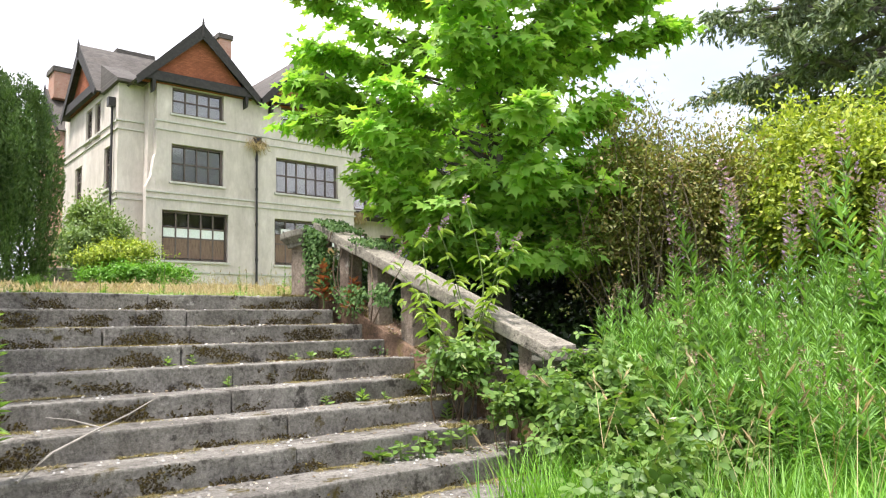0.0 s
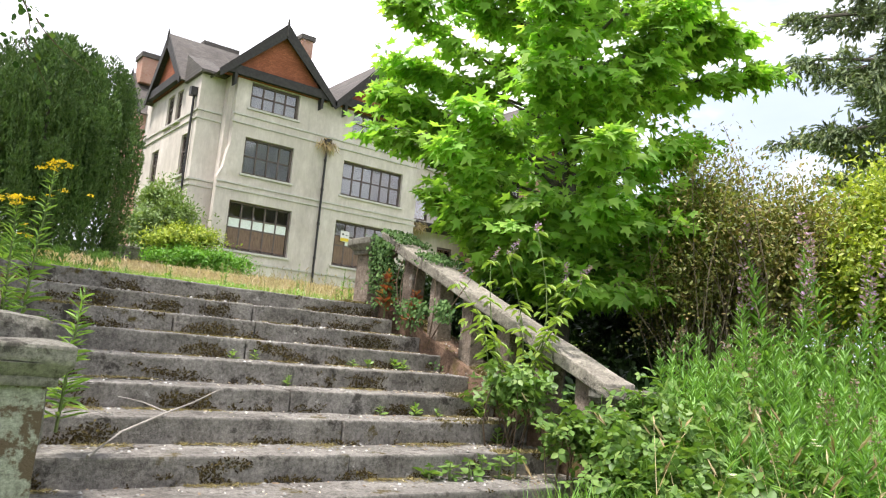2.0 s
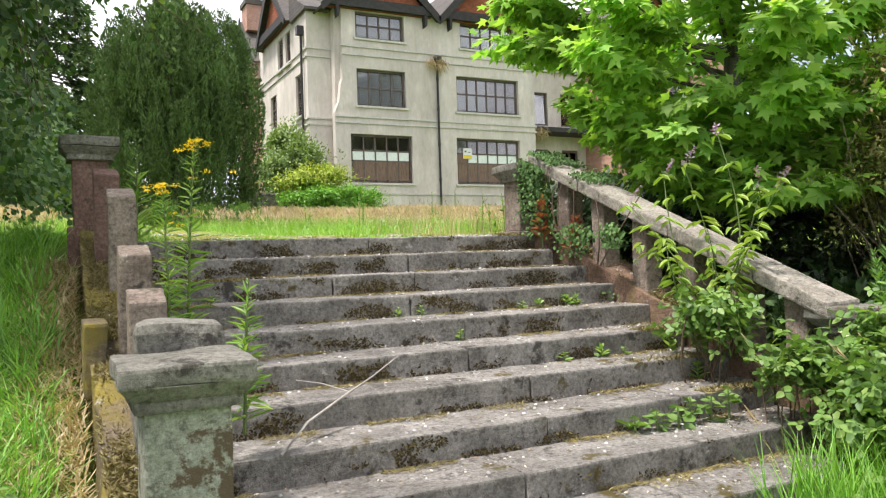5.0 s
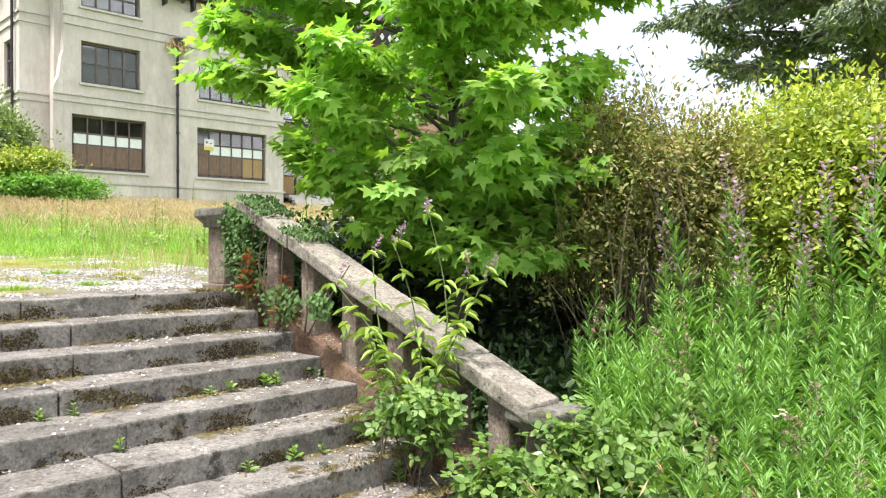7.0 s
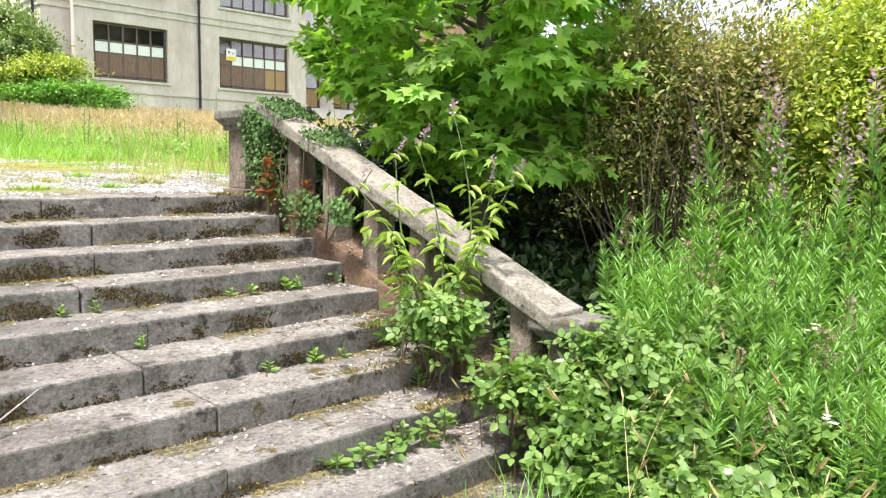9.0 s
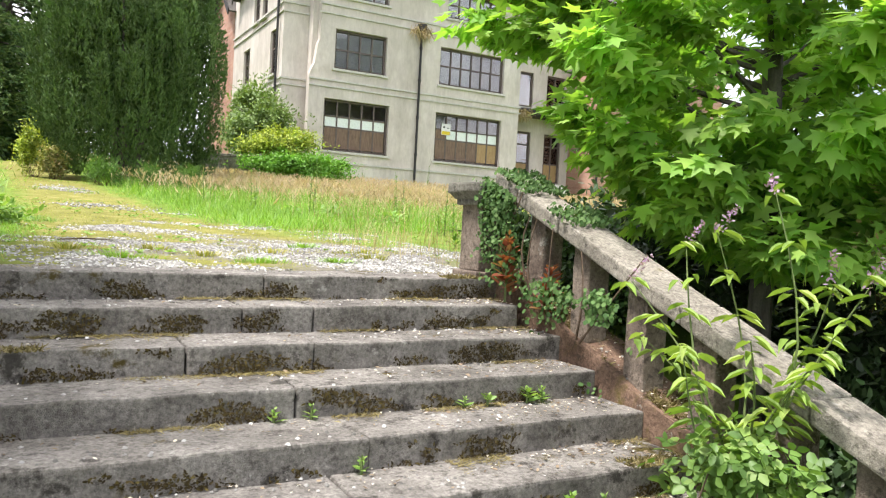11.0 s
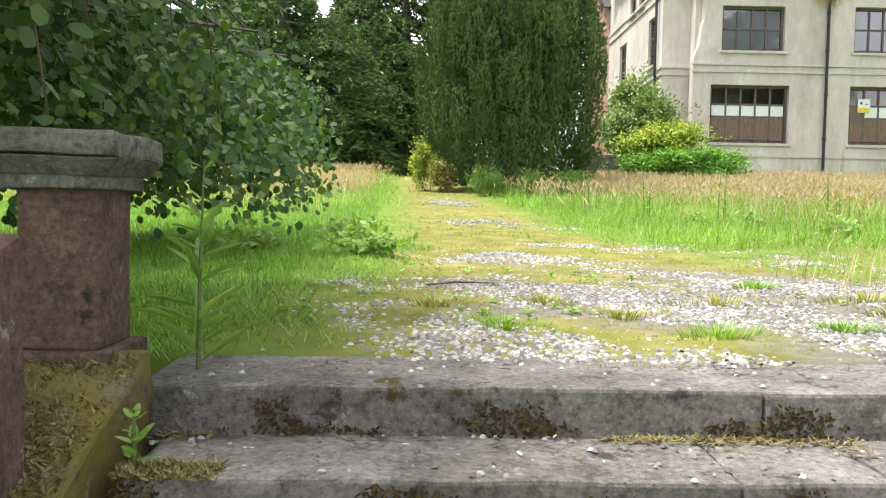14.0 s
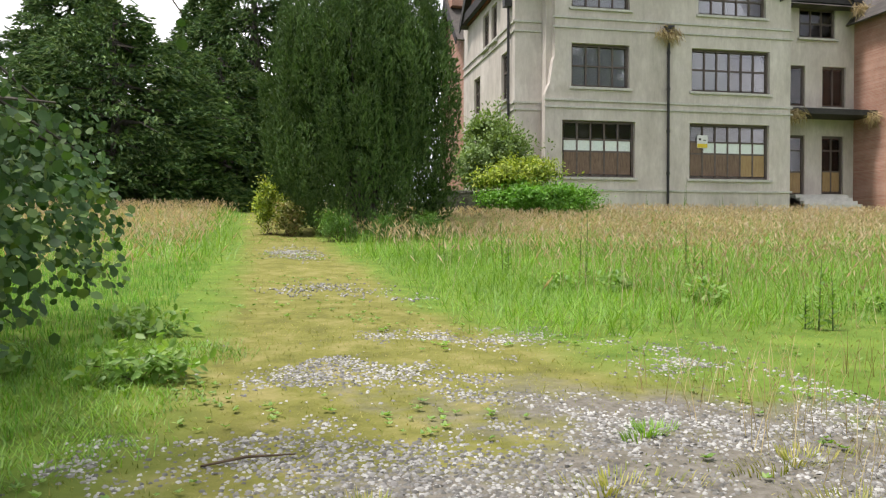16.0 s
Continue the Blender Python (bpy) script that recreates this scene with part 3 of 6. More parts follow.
flank("flank_wall", 1.34, STAIR_L - 0.01, 4.94, 8.05, 0.13, M_MOSSY, "sloping flank kerb thick with yellow-brown moss")
flank("flank_wall", 5.44, 5.78, 4.9, 8.1, 0.07, M_EARTH, "sloping flank kerb of red stone with moss")


def baluster(cx, cy, top, mat, label, group, half=0.115):
    bm = bmesh.new()
    base = slope_z(cy) + 0.02
    v = box(bm, cx - half, cx + half, cy - half, cy + half, base, top)
    for q in v[4:]:
        q.co.z += (q.co.y - cy) * RISE / TREAD
    worn(bm, 0.08, 0.014, 0.006, cy)
    ob = part("baluster", bm, mat)
    tagged(ob, label, "baluster", group)
    return ob


for y_ in (7.66, 7.15, 6.62, 6.1, 5.6, 5.14):
    baluster(5.57, y_, 0.405 * (y_ - 8.16) + 0.70, M_POST, "square sandstone baluster under the sloping coping", "balusters under the coping", 0.085)
for y_, h_ in ((7.42, 0.72), (6.92, 0.73), (6.1, 0.67), (5.5, 0.68)):
    baluster(1.5 if y_ > 7 else 1.56, y_, slope_z(y_) + h_, M_REDPOST if h_ == 0.72 else M_POST, "bare square sandstone baluster that has lost its coping", "bare balusters", 0.082)


def coping():
    """The sloping handrail stones, lapped end to end."""
    cuts = [8.16, 7.35, 6.22, 5.42, 4.86]
    for i, (a, b) in enumerate(zip(cuts, cuts[1:])):
        bm = bmesh.new()
        za, zb = 0.80 + 0.405 * (a - 8.16), 0.80 + 0.405 * (b - 8.16)
        th = 0.11
        prism(bm, [(b + 0.004, zb - th), (a - 0.004, za - th), (a - 0.004, za), (b + 0.004, zb)], "x", 5.42, 5.74)
        worn(bm, 0.09, 0.016, 0.008, i + 20)
        tagged(part("coping_stone", bm, M_RAIL), "long sloping grey coping stone with lichen", "coping", "coping stones")


coping()


def fallen_coping():
    bm = bmesh.new()
    box(bm, 1.47, 1.83, 4.98, 5.2, slope_z(5.1) + 0.13, slope_z(5.1) + 0.74)
    worn(bm, 0.06, 0.05, 0.03, 3)
    tagged(part("broken_coping", bm, M_CAP), "broken rounded coping stone stood behind the pillar", "stone")
    bm = bmesh.new()
    box(bm, 1.3, 1.42, 6.0, 6.3, slope_z(6.1) - 0.1, slope_z(6.1) + 0.3)
    worn(bm, 0.06, 0.02, 0.02, 5)
    tagged(part("stone_block", bm, M_MOSSY), "small mossy stone block leaning by the balusters", "stone")


fallen_coping()


# ---- the house ----
FY, BASE = 42.2, 2.6
house = tagged(empty("mansion", (21.5, FY, BASE)), "derelict grey rendered mansion with dark steep gables", "building")
HINV = Matrix.Translation((-21.5, -FY, -BASE))


def hpart(name, bm, mat, parent=None, label=""):
    ob = part(name, bm, mat, parent or house, label)
    if not parent:
        ob.matrix_parent_inverse = HINV
    return ob


def holed(bm, a0, a1, z0, z1, d0, d1, holes, axis_="y"):
    """A wall of boxes round rectangular openings (a, a, z, z); d0 to d1 is its thickness."""
    cuts = sorted({a0, a1, *[h for hole in holes for h in hole[:2]]})
    for p, q in zip(cuts, cuts[1:]):
        inside = sorted((h for h in holes if h[0] <= p + 1e-6 and h[1] >= q - 1e-6), key=lambda h: h[2])
        lo = z0
        for h in [*inside, (0, 0, z1, z1)]:
            if h[2] > lo + 1e-6:
                if axis_ == "y":
                    box(bm, p, q, d0, d1, lo, h[2])
                else:
                    box(bm, d0, d1, p, q, lo, h[2])
            lo = h[3]
    bmesh.ops.remove_doubles(bm, verts=bm.verts, dist=1e-4)


def window(name, a0, a1, z0, z1, depth, cols, rows, fill, axis_="y", mat_sill=None):
    """A timber window set in its opening. rows: heights of the rows from the top as shares; fill: what is behind each row."""
    win = part(name, bmesh.new(), M_FRAME, house, "dark brown timber window with %d lights" % cols)
    win.matrix_parent_inverse = HINV
    f, m = 0.12, 0.085

    def bx(bm, p, q, lo, hi, d0, d1):
        if axis_ == "y":
            box(bm, p, q, d0, d1, lo, hi)
        else:
            box(bm, d0, d1, p, q, lo, hi)
    bm = bmesh.new()
    bx(bm, a0, a0 + f, z0, z1, depth, depth + 0.12)
    bx(bm, a1 - f, a1, z0, z1, depth, depth + 0.12)
    bx(bm, a0 + f, a1 - f, z1 - f, z1, depth, depth + 0.12)
    bx(bm, a0 + f, a1 - f, z0, z0 + f, depth, depth + 0.12)
    zs, z = [], z1 - f
    total = sum(rows)
    for s in rows:
        zs.append((z, z - (z1 - z0 - 2 * f) * s / total))
        z = zs[-1][1]
    for top, bot in zs[:-1]:
        bx(bm, a0 + f, a1 - f, bot - m / 2, bot + m / 2, depth + 0.01, depth + 0.1)
    w = (a1 - a0 - 2 * f) / cols
    for i in range(1, cols):
        bx(bm, a0 + f + w * i - m / 2, a0 + f + w * i + m / 2, z0 + f, z1 - f, depth + 0.005, depth + 0.11)
    part("window_frame", bm, M_FRAME, win)
    bm = bmesh.new()
    bx(bm, a0 - 0.12, a1 + 0.12, z0 - 0.12, z0, depth - 0.3, depth + 0.1)
    part("sill", bm, M_LEAD, win)
    for r_, (top, bot) in enumerate(zs):
        for i in range(cols):
            p, q = a0 + f + w * i + m / 2, a0 + f + w * (i + 1) - m / 2
            bm = bmesh.new()
            bx(bm, p, q, bot + m / 2, top - m / 2, depth + 0.05, depth + 0.056)
            kind = fill[r_] if isinstance(fill[r_], str) else fill[r_][i % len(fill[r_])]
            part("pane", bm, M_GLASS, win).visible_shadow = False
            if kind != "dark":
                mat = {"blind": M_BLIND, "board": M_BOARD, "ply": M_BOARDY, "grey": M_GREYSHEEN}[kind]
                bm = bmesh.new()
                off = 0.02 if kind in ("board", "ply") else 0.034 if kind == "blind" else 0.075
                bx(bm, p, q, bot + m / 2, top - m / 2, depth + off, depth + off + 0.012)
                # grey panels carry painted sky reflection; the pale green ones are blinds
                part({"blind": "blind", "grey": "blind", "board": "board", "ply": "board"}[kind], bm, mat, win)
    return win


def build_house():
    th, dp = 0.45, FY + 0.2
    W = {"w11": (15.98, 19.8, 4.02, 6.8), "w12": (22.75, 27.25, 4.02, 6.83), "w21": (16.45, 19.48, 8.42, 10.55), "w22": (22.85, 27.25, 8.42, 10.6),
         "w31": (16.45, 19.48, 12.28, 13.82), "w32": (23.2, 27.0, 12.3, 13.9)}
    bm = bmesh.new()
    holed(bm, 15.6, 28.45, BASE - 1, 14.15, FY, FY + th, list(W.values()))
    hpart("front_wall", bm, M_WALL)
    # the broad foot of the bay, with its sloping shoulder
    bm = bmesh.new()
    prism(bm, [(15.1, BASE - 1), (15.598, BASE - 1), (15.598, 9.9), (15.5, 9.6), (15.36, 8.6), (15.1, 8.0)], "y", FY + 0.003, FY + th)
    hpart("buttress", bm, M_WALL)
    bm = bmesh.new()
    holed(bm, 13.9, 15.6, BASE - 1, 14.1, 43.3, 43.7, [])
    box(bm, 15.3, 15.6, FY + th, 43.3, BASE - 1, 14.1)
    hpart("corner_wall", bm, M_WALL)
    side = [(44.4, 45.7, 8.1, 10.6), (50.2, 51.7, 8.3, 10.5), (46.6, 47.7, 11.7, 13.7), (48.3, 49.6, 11.7, 13.7), (44.4, 45.7, 4.2, 6.8)]
    bm = bmesh.new()
    holed(bm, 43.7, 54.5, BASE - 1, 14.3, 13.9, 14.3, side, "x")
    hpart("side_wall", bm, M_WALL)
    bm = bmesh.new()
    box(bm, 13.9, 14.3, 54.5, 62, BASE - 1, 13.8)
    prism(bm, [(54.5, 13.8), (61.5, 13.8), (58, 17.0)], "x", 13.9, 14.3)
    hpart("side_wall", bm, M_BRICK, label="red brick rear range")
    bm = bmesh.new()
    box(bm, 14.3, 46, 61.6, 62, BASE - 1, 13.8)
    box(bm, 45.6, 46, 42.6, 61.6, BASE - 1, 13.8)
    hpart("rear_wall", bm, M_WALL)
    bm = bmesh.new()
    for z in (7.2, 11.1):
        box(bm, 14.35, 28.4, FY + 1.6, 61, z, z + 0.25)
    box(bm, 14.35, 28.4, FY + 3.4, FY + 3.6, BASE, 14)
    hpart("inner_wall", bm, M_WALL)
    # string courses
    for z, h in ((11.72, 0.1), (11.25, 0.08), (7.72, 0.1), (7.38, 0.08), (3.35, 0.1)):
        for j, (a, b, y, hh) in enumerate(((15.5 if z > 9 else 15.05, 28.55, FY, h), (13.8, 15.5, 43.3, h))):
            bm = bmesh.new()
            box(bm, a, b, y - 0.07, y - 0.002, z, z + hh)
            hpart("string_course", bm, M_LEAD)
        bm = bmesh.new()
        box(bm, 13.83, 13.898, 43.24, 54.5, z, z + h)
        hpart("string_course", bm, M_LEAD)
    b2, row3 = ["grey", "grey"], ["dark", "blind", "board"]
    window("window", *W["w21"], dp, 4, (1, 1), b2)
    window("window", *W["w22"], dp, 6, (1, 1.1), [["grey", "grey", "grey", "dark", "dark", "dark"], ["grey", "grey", "grey", "dark", "dark", "dark"]])
    window("window", *W["w31"], dp, 4, (1, 1.1), b2)
    window("window", *W["w32"], dp, 5, (1, 1.1), [["grey", "grey", "grey", "grey", "dark"]] * 2)
    window("window", *W["w11"], dp, 5, (0.75, 0.55, 1.1), row3)
    window("window", *W["w12"], dp, 6, (0.75, 0.55, 1.1), ["dark", ["board", "blind", "blind", "blind", "blind", "blind"], ["board", "board", "board", "board", "ply", "ply"]])
    for a in side:
        window("window", *a, 14.02, 2, (1, 1.6), ["dark", "dark"], "x")
    # recessed entrance front
    ry = 45.0
    R = {"w33": (31.0, 33.3, 12.25, 13.95), "w23l": (30.2, 31.4, 8.4, 10.7), "w23r": (32.5, 34.0, 8.4, 10.7), "door": (30.1, 31.4, 3.4, 6.8), "w13": (32.5, 33.9, 3.5, 6.8)}
    bm = bmesh.new()
    holed(bm, 28.45, 35.2, BASE - 1, 14.3, ry, ry + 0.4, list(R.values()))
    hpart("entrance_wall", bm, M_WALL)
    bm = bmesh.new()
    box(bm, 28.0, 28.45, FY + th, ry, BASE - 1, 14.1)
    hpart("return_wall", bm, M_WALL)
    window("window", *R["w33"], ry + 0.12, 3, (1, 1), ["dark", "dark"])
    window("window", *R["w23l"], ry + 0.12, 1, (1,), ["dark"])
    window("window", *R["w23r"], ry + 0.12, 2, (1,), ["dark"])
    window("window", *R["w13"], ry + 0.12, 2, (0.6, 1, 1), ["dark", "dark", "ply"])
    window("door", *R["door"], ry + 0.12, 1, (0.6, 1, 1), ["dark", "dark", "ply"])
    bm = bmesh.new()
    box(bm, 28.47, 35.1, 43.2, ry - 0.003, 7.72, 8.02)
    hpart("porch_canopy", bm, M_TIMBER, label="dark flat porch canopy hung with dead weeds")
    for x in (28.7, 34.9):
        bm = bmesh.new()
        box(bm, x - 0.1, x + 0.1, 43.3, 43.5, BASE - 0.5, 7.72)
        hpart("porch_post", bm, M_TIMBER)
    bm = bmesh.new()
    for i in range(4):
        box(bm, 29.4, 32.6, 43.0 - i * 0.35, ry - 0.01, BASE - 0.5, 3.35 - i * 0.18)
    hpart("porch_steps", bm, M_LEAD)
    # brick wing
    wy = 42.2
    B = [(35.6, 37.6, 10.55, 13.2), (35.85, 37.6, 4.1, 6.85), (40, 42, 10.55, 13.2), (40, 42, 4.1, 6.85)]
    bm = bmesh.new()
    holed(bm, 34.55, 46, BASE - 1, 13.6, wy, wy + 0.4, B)
    box(bm, 34.55, 34.95, wy + 0.4, 61, BASE - 1, 13.6)
    hpart("brick_wing_wall", bm, M_BRICK, label="orange-red brick wing")
    for b in B:
        window("window", *b, wy + 0.15, 3, (1, 1.2), ["dark", "dark"])
    for z in (8.3, 8.55):
        bm = bmesh.new()
        box(bm, 34.48, 46, wy - 0.08, wy - 0.002, z, z + 0.12)
        hpart("string_course", bm, M_BRICK)
    for j, x in enumerate((21.52, 34.75)):
        bm = bmesh.new()
        tube(bm, [(x, FY - 0.12, BASE - 0.7), (x, FY - 0.12, 11.2)], [0.07, 0.07], 8)
        for z in (4.2, 6.3, 8.4, 10.2):
            tube(bm, [(x, FY - 0.12, z), (x, FY - 0.12, z + 0.12)], [0.1, 0.1], 8)
        box(bm, x - 0.22, x + 0.22, FY - 0.3, FY - 0.02, 11.2, 11.6)
        hpart("drainpipe", bm, M_PIPE)
    bm = bmesh.new()
    tube(bm, [(13.75, 43.9, BASE - 0.7), (13.75, 43.9, 12.6)], [0.07, 0.07], 8)
    box(bm, 13.5, 13.88, 43.7, 44.1, 12.6, 13.1)
    hpart("drainpipe", bm, M_PIPE)


def gable(xc, half, z_eave, z_apex, y0, y1, face="y", infill=True, over=0.0):
    """A steep gable roof; its ridge runs from the front (y0) back to y1."""
    def pr(bm, pts, a, b):
        prism(bm, pts, "y" if face == "y" else "x", a, b)
    s = (z_apex - z_eave) / half
    t = 0.16
    for side in (-1, 1):
        bm = bmesh.new()
        e = xc + side * (half + 0.25)
        pr(bm, [(e, z_eave - 0.25 * s), (xc, z_apex), (xc, z_apex + t * 1.3), (e + side * 0.1, z_eave - 0.25 * s + t * 0.4)], y0, y1)
        hpart("roof_slope", bm, M_SLATE)
        bm = bmesh.new()
        # dark timber board, drawn deeper so its colour also stands for soffit shade
        pr(bm, [(e + side * 0.02, z_eave - 0.28 * s - 0.2), (xc - side * 0.002, z_apex - 0.7), (xc, z_apex + 0.2), (e + side * 0.1, z_eave - 0.25 * s + 0.2)], y0 - 0.07, y0 - 0.003)
        hpart("bargeboard", bm, M_TIMBER)
    if infill:
        bm = bmesh.new()
        pr(bm, [(xc - half + 0.15, z_eave - 0.1), (xc + half - 0.15, z_eave - 0.1), (xc, z_apex - 0.25)], y0 + 0.34, y0 + 0.6)
        hpart("gable_infill", bm, M_TILEHANG, label="red hung-tile gable")
        bm = bmesh.new()
        zt = z_eave + 0.05
        pr(bm, [(xc - half - 0.1, zt - 0.1), (xc + half + 0.1, zt - 0.1), (xc + half - 0.45, zt + 0.42), (xc - half + 0.45, zt + 0.42)], y0 + 0.02, y0 + 0.3)
        hpart("tie_beam", bm, M_TIMBER)
    bm = bmesh.new()
    if face == "y":
        tube(bm, [(xc, y0 - 0.05, z_apex - 0.6), (xc, y0 - 0.05, z_apex + 0.2), (xc, y0 - 0.05, z_apex + 0.55)], [0.09, 0.08, 0.02], 6)
    else:
        tube(bm, [(y0 - 0.05, xc, z_apex - 0.6), (y0 - 0.05, xc, z_apex + 0.2), (y0 - 0.05, xc, z_apex + 0.55)], [0.09, 0.08, 0.02], 6)
    hpart("finial", bm, M_TIMBER)


def build_roofs():
    gable(18.0, 3.35, 13.95, 17.5, FY - 0.45, 51)
    gable(25.1, 3.2, 13.95, 17.5, FY - 0.45, 51)
    gable(32.3, 2.1, 14.15, 16.5, 44.4, 51)
    gable(38.4, 4.1, 13.3, 18.2, FY - 0.4, 54)
    gable(49.6, 3.4, 14.2, 17.7, 13.4, 24, "x")
    gable(58.0, 3.4, 13.8, 17.2, 13.4, 24, "x", False)
    # main ridge
    bm = bmesh.new()
    prism(bm, [(44.2, 13.9), (58, 13.9), (51, 17.6)], "x", 14.6, 46)
    hpart("main_roof", bm, M_SLATE)
    bm = bmesh.new()
    prism(bm, [(42.9, 13.85), (46, 13.85), (46, 15.6), (42.9, 14.0)], "x", 13.7, 15.2)
    box(bm, 15.2, 28.4, FY + 0.45, 46, 13.95, 14.12)
    hpart("eaves_roof", bm, M_SLATE)
    for x, y, z0, z1, w, d in ((14.1, 57.2, 16.4, 18.6, 0.55, 0.8), (23.6, 52, 16.5, 21.6, 0.45, 0.7), (16.9, 50.5, 16.9, 18.3, 1.1, 0.5), (33.5, 52, 16, 19.6, 0.9, 0.6)):
        bm = bmesh.new()
        box(bm, x - w, x + w, y - d, y + d, z0, z1 - 0.35)
        hpart("chimney", bm, M_BRICK)
        bm = bmesh.new()
        box(bm, x - w - 0.12, x + w + 0.12, y - d - 0.12, y + d + 0.12, z1 - 0.35, z1)
        hpart("chimney_cap", bm, M_SLATE)
    # carved brackets under the gable ends
    for x in (15.3, 20.75, 22.4, 27.85):
        bm = bmesh.new()
        prism(bm, [(x - 0.1, 14.0), (x + 0.1, 14.0), (x + 0.06, 13.3), (x - 0.06, 13.2)], "y", FY - 0.42, FY - 0.005)
        hpart("bracket", bm, M_TIMBER)


build_house()
build_roofs()


def wing_gable():
    """Dark boarding with white lozenges in the brick wing's gable."""
    bm = bmesh.new()
    prism(bm, [(35.6, 14.0), (41.2, 14.0), (38.4, 17.2)], "y", FY - 0.11, FY - 0.07)
    hpart("gable_board", bm, M_TIMBER)
    for x, z in ((36.4, 14.55), (37.1, 14.55), (37.8, 14.55), (38.5, 14.55), (39.2, 14.55), (39.9, 14.55), (37.4, 15.4), (38.4, 15.4), (39.4, 15.4)):
        bm = bmesh.new()
        prism(bm, [(x - 0.2, z), (x, z - 0.26), (x + 0.2, z), (x, z + 0.26)], "y", FY - 0.135, FY - 0.112)
        hpart("lozenge", bm, M_WHITE)


wing_gable()


def warning_sign():
    sign = tagged(empty("warning_sign", (23.55, FY + 0.05, 5.95)), "small white and yellow warning sign fixed to the window", "sign")
    inv = Matrix.Translation((-23.55, -FY - 0.05, -5.95))
    y = FY + 0.16
    for name, mat, b in (("board", M_WHITE, (23.25, 23.85, y, y + 0.015, 5.6, 6.25)), ("yellow_panel", M_YELLOWSIGN, (23.27, 23.83, y - 0.004, y - 0.001, 5.62, 5.82)),
                         ("pictogram", M_BLACKSIGN, (23.36, 23.47, y - 0.004, y - 0.001, 5.99, 6.1)), ("pictogram", M_BLACKSIGN, (23.61, 23.75, y - 0.004, y - 0.001, 5.98, 6.02))):
        bm = bmesh.new()
        box(bm, *b)
        part(name, bm, mat, sign).matrix_parent_inverse = inv


warning_sign()


# ---- trees and shrubs ----
def limb(bm, a, b, r0, r1, bend=0.15, n=5, seed=0, sides=6):
    """A bent, tapered limb; returns its points."""
    q = rng(seed)
    a, b = np.array(a, float), np.array(b, float)
    off = q.normal(size=3) * bend * np.linalg.norm(b - a)
    pts = [a + (b - a) * s + off * math.sin(s * math.pi) * 0.6 for s in np.linspace(0, 1, n)]
    tube(bm, [tuple(p) for p in pts], list(np.linspace(r0, r1, n)), sides)
    return pts


def maple():
    cx, cy = 7.28, 7.2
    z0 = float(ground_z(cx, cy))
    q = rng(11)
    tree = tagged(empty("maple_tree", (cx, cy, z0)), "young maple with bright green star-shaped leaves", "tree")
    inv = Matrix.Translation((-cx, -cy, -z0))
    bm = bmesh.new()
    tube(bm, [(cx, cy, z0 - 0.1), (cx + 0.03, cy, 0.5), (cx - 0.02, cy + 0.03, 2.5), (cx, cy, 4.6), (cx, cy, 6.6)], [0.1, 0.085, 0.065, 0.04, 0.01], 8)
    pos, along, up, size = [], [], [], []
    boughs = []
    heights = [0.1, 0.6, 1.2, 1.9, 2.7, 3.7, 5.0, 6.5]
    for i in range(66):
        z = 0.25 + 6.1 * ((i + 0.5) / 66)
        a = i * 2.39996 + q.normal() * 0.25
        # fuller towards the house than towards the hedge
        side = 0.5 + 0.5 * math.cos(a - math.radians(137))
        r_ = np.interp(z, heights, [0.45, 0.95, 1.3, 1.5, 1.75, 1.75, 1.2, 0.2]) * (1 - side) + np.interp(z, heights, [0.7, 1.25, 1.65, 2.1, 2.1, 1.8, 1.2, 0.2]) * side
        r_ *= q.uniform(0.72, 1.1)
        tip = np.array([cx + math.cos(a) * r_, cy + math.sin(a) * r_, z + 0.12 + 0.06 * r_])
        boughs.append((np.array([cx, cy, max(0.2, z - 0.32 * r_)]), tip))
    for x, y, z in ((5.3, 8.4, 2.05), (5.75, 8.6, 3.0), (5.5, 8.3, 2.4), (8.6, 5.85, 2.95), (8.45, 5.95, 3.4), (6.2, 5.7, 1.6), (5.9, 6.2, 2.4), (6.6, 6.4, 0.4), (7.0, 6.0, 0.35), (6.3, 7.0, 0.6), (7.7, 6.3, 0.45), (6.9, 6.1, 1.0), (6.4, 6.7, 1.2), (7.4, 5.9, 1.1), (6.0, 7.4, 1.1)):
        boughs.append((np.array((cx, cy, max(0.2, z - 0.7))), np.array((x, y, z))))
    for i, (a, b) in enumerate(boughs):
        line = limb(bm, a, b, 0.026, 0.006, 0.06, 6, i, 5)
        reach = np.linalg.norm(b - a)
        # leafy sprays along each bough, each a flat drooping fan of a few leaves
        sprays = int(10 + 12 * reach)
        for j in range(sprays):
            f = q.beta(2.2, 0.9) * 0.98 + 0.04
            k = min(int(f * 5), 4)
            root = line[k] + (line[k + 1] - line[k]) * (f * 5 - k)
            out = unit(np.array([root[0] - cx, root[1] - cy, 0.0])) + q.normal(size=3) * np.array([0.75, 0.75, 0.22])
            ln = q.uniform(0.16, 0.4) * (1.15 - 0.4 * f)
            end = root + unit(out) * ln
            if j % 3 == 0:
                tube(bm, [tuple(root), tuple(end)], [0.005, 0.002], 3)
            n = 13
            g = q.uniform(0.2, 1.15, (n, 1))
            p = root + (end - root) * g + q.normal(size=(n, 3)) * np.array([0.09, 0.09, 0.035])
            d = unit(out) * 0.7 + q.normal(size=(n, 3)) * 0.5 + np.array([0, 0, -0.5])
            pos.append(p), along.append(d), up.append(np.array([0, 0, 1.0]) + unit(out) * 0.45 + q.normal(size=(n, 3)) * 0.33), size.append(q.uniform(0.11, 0.19, n))
    part("trunk", bm, M_BARK, tree).matrix_parent_inverse = inv
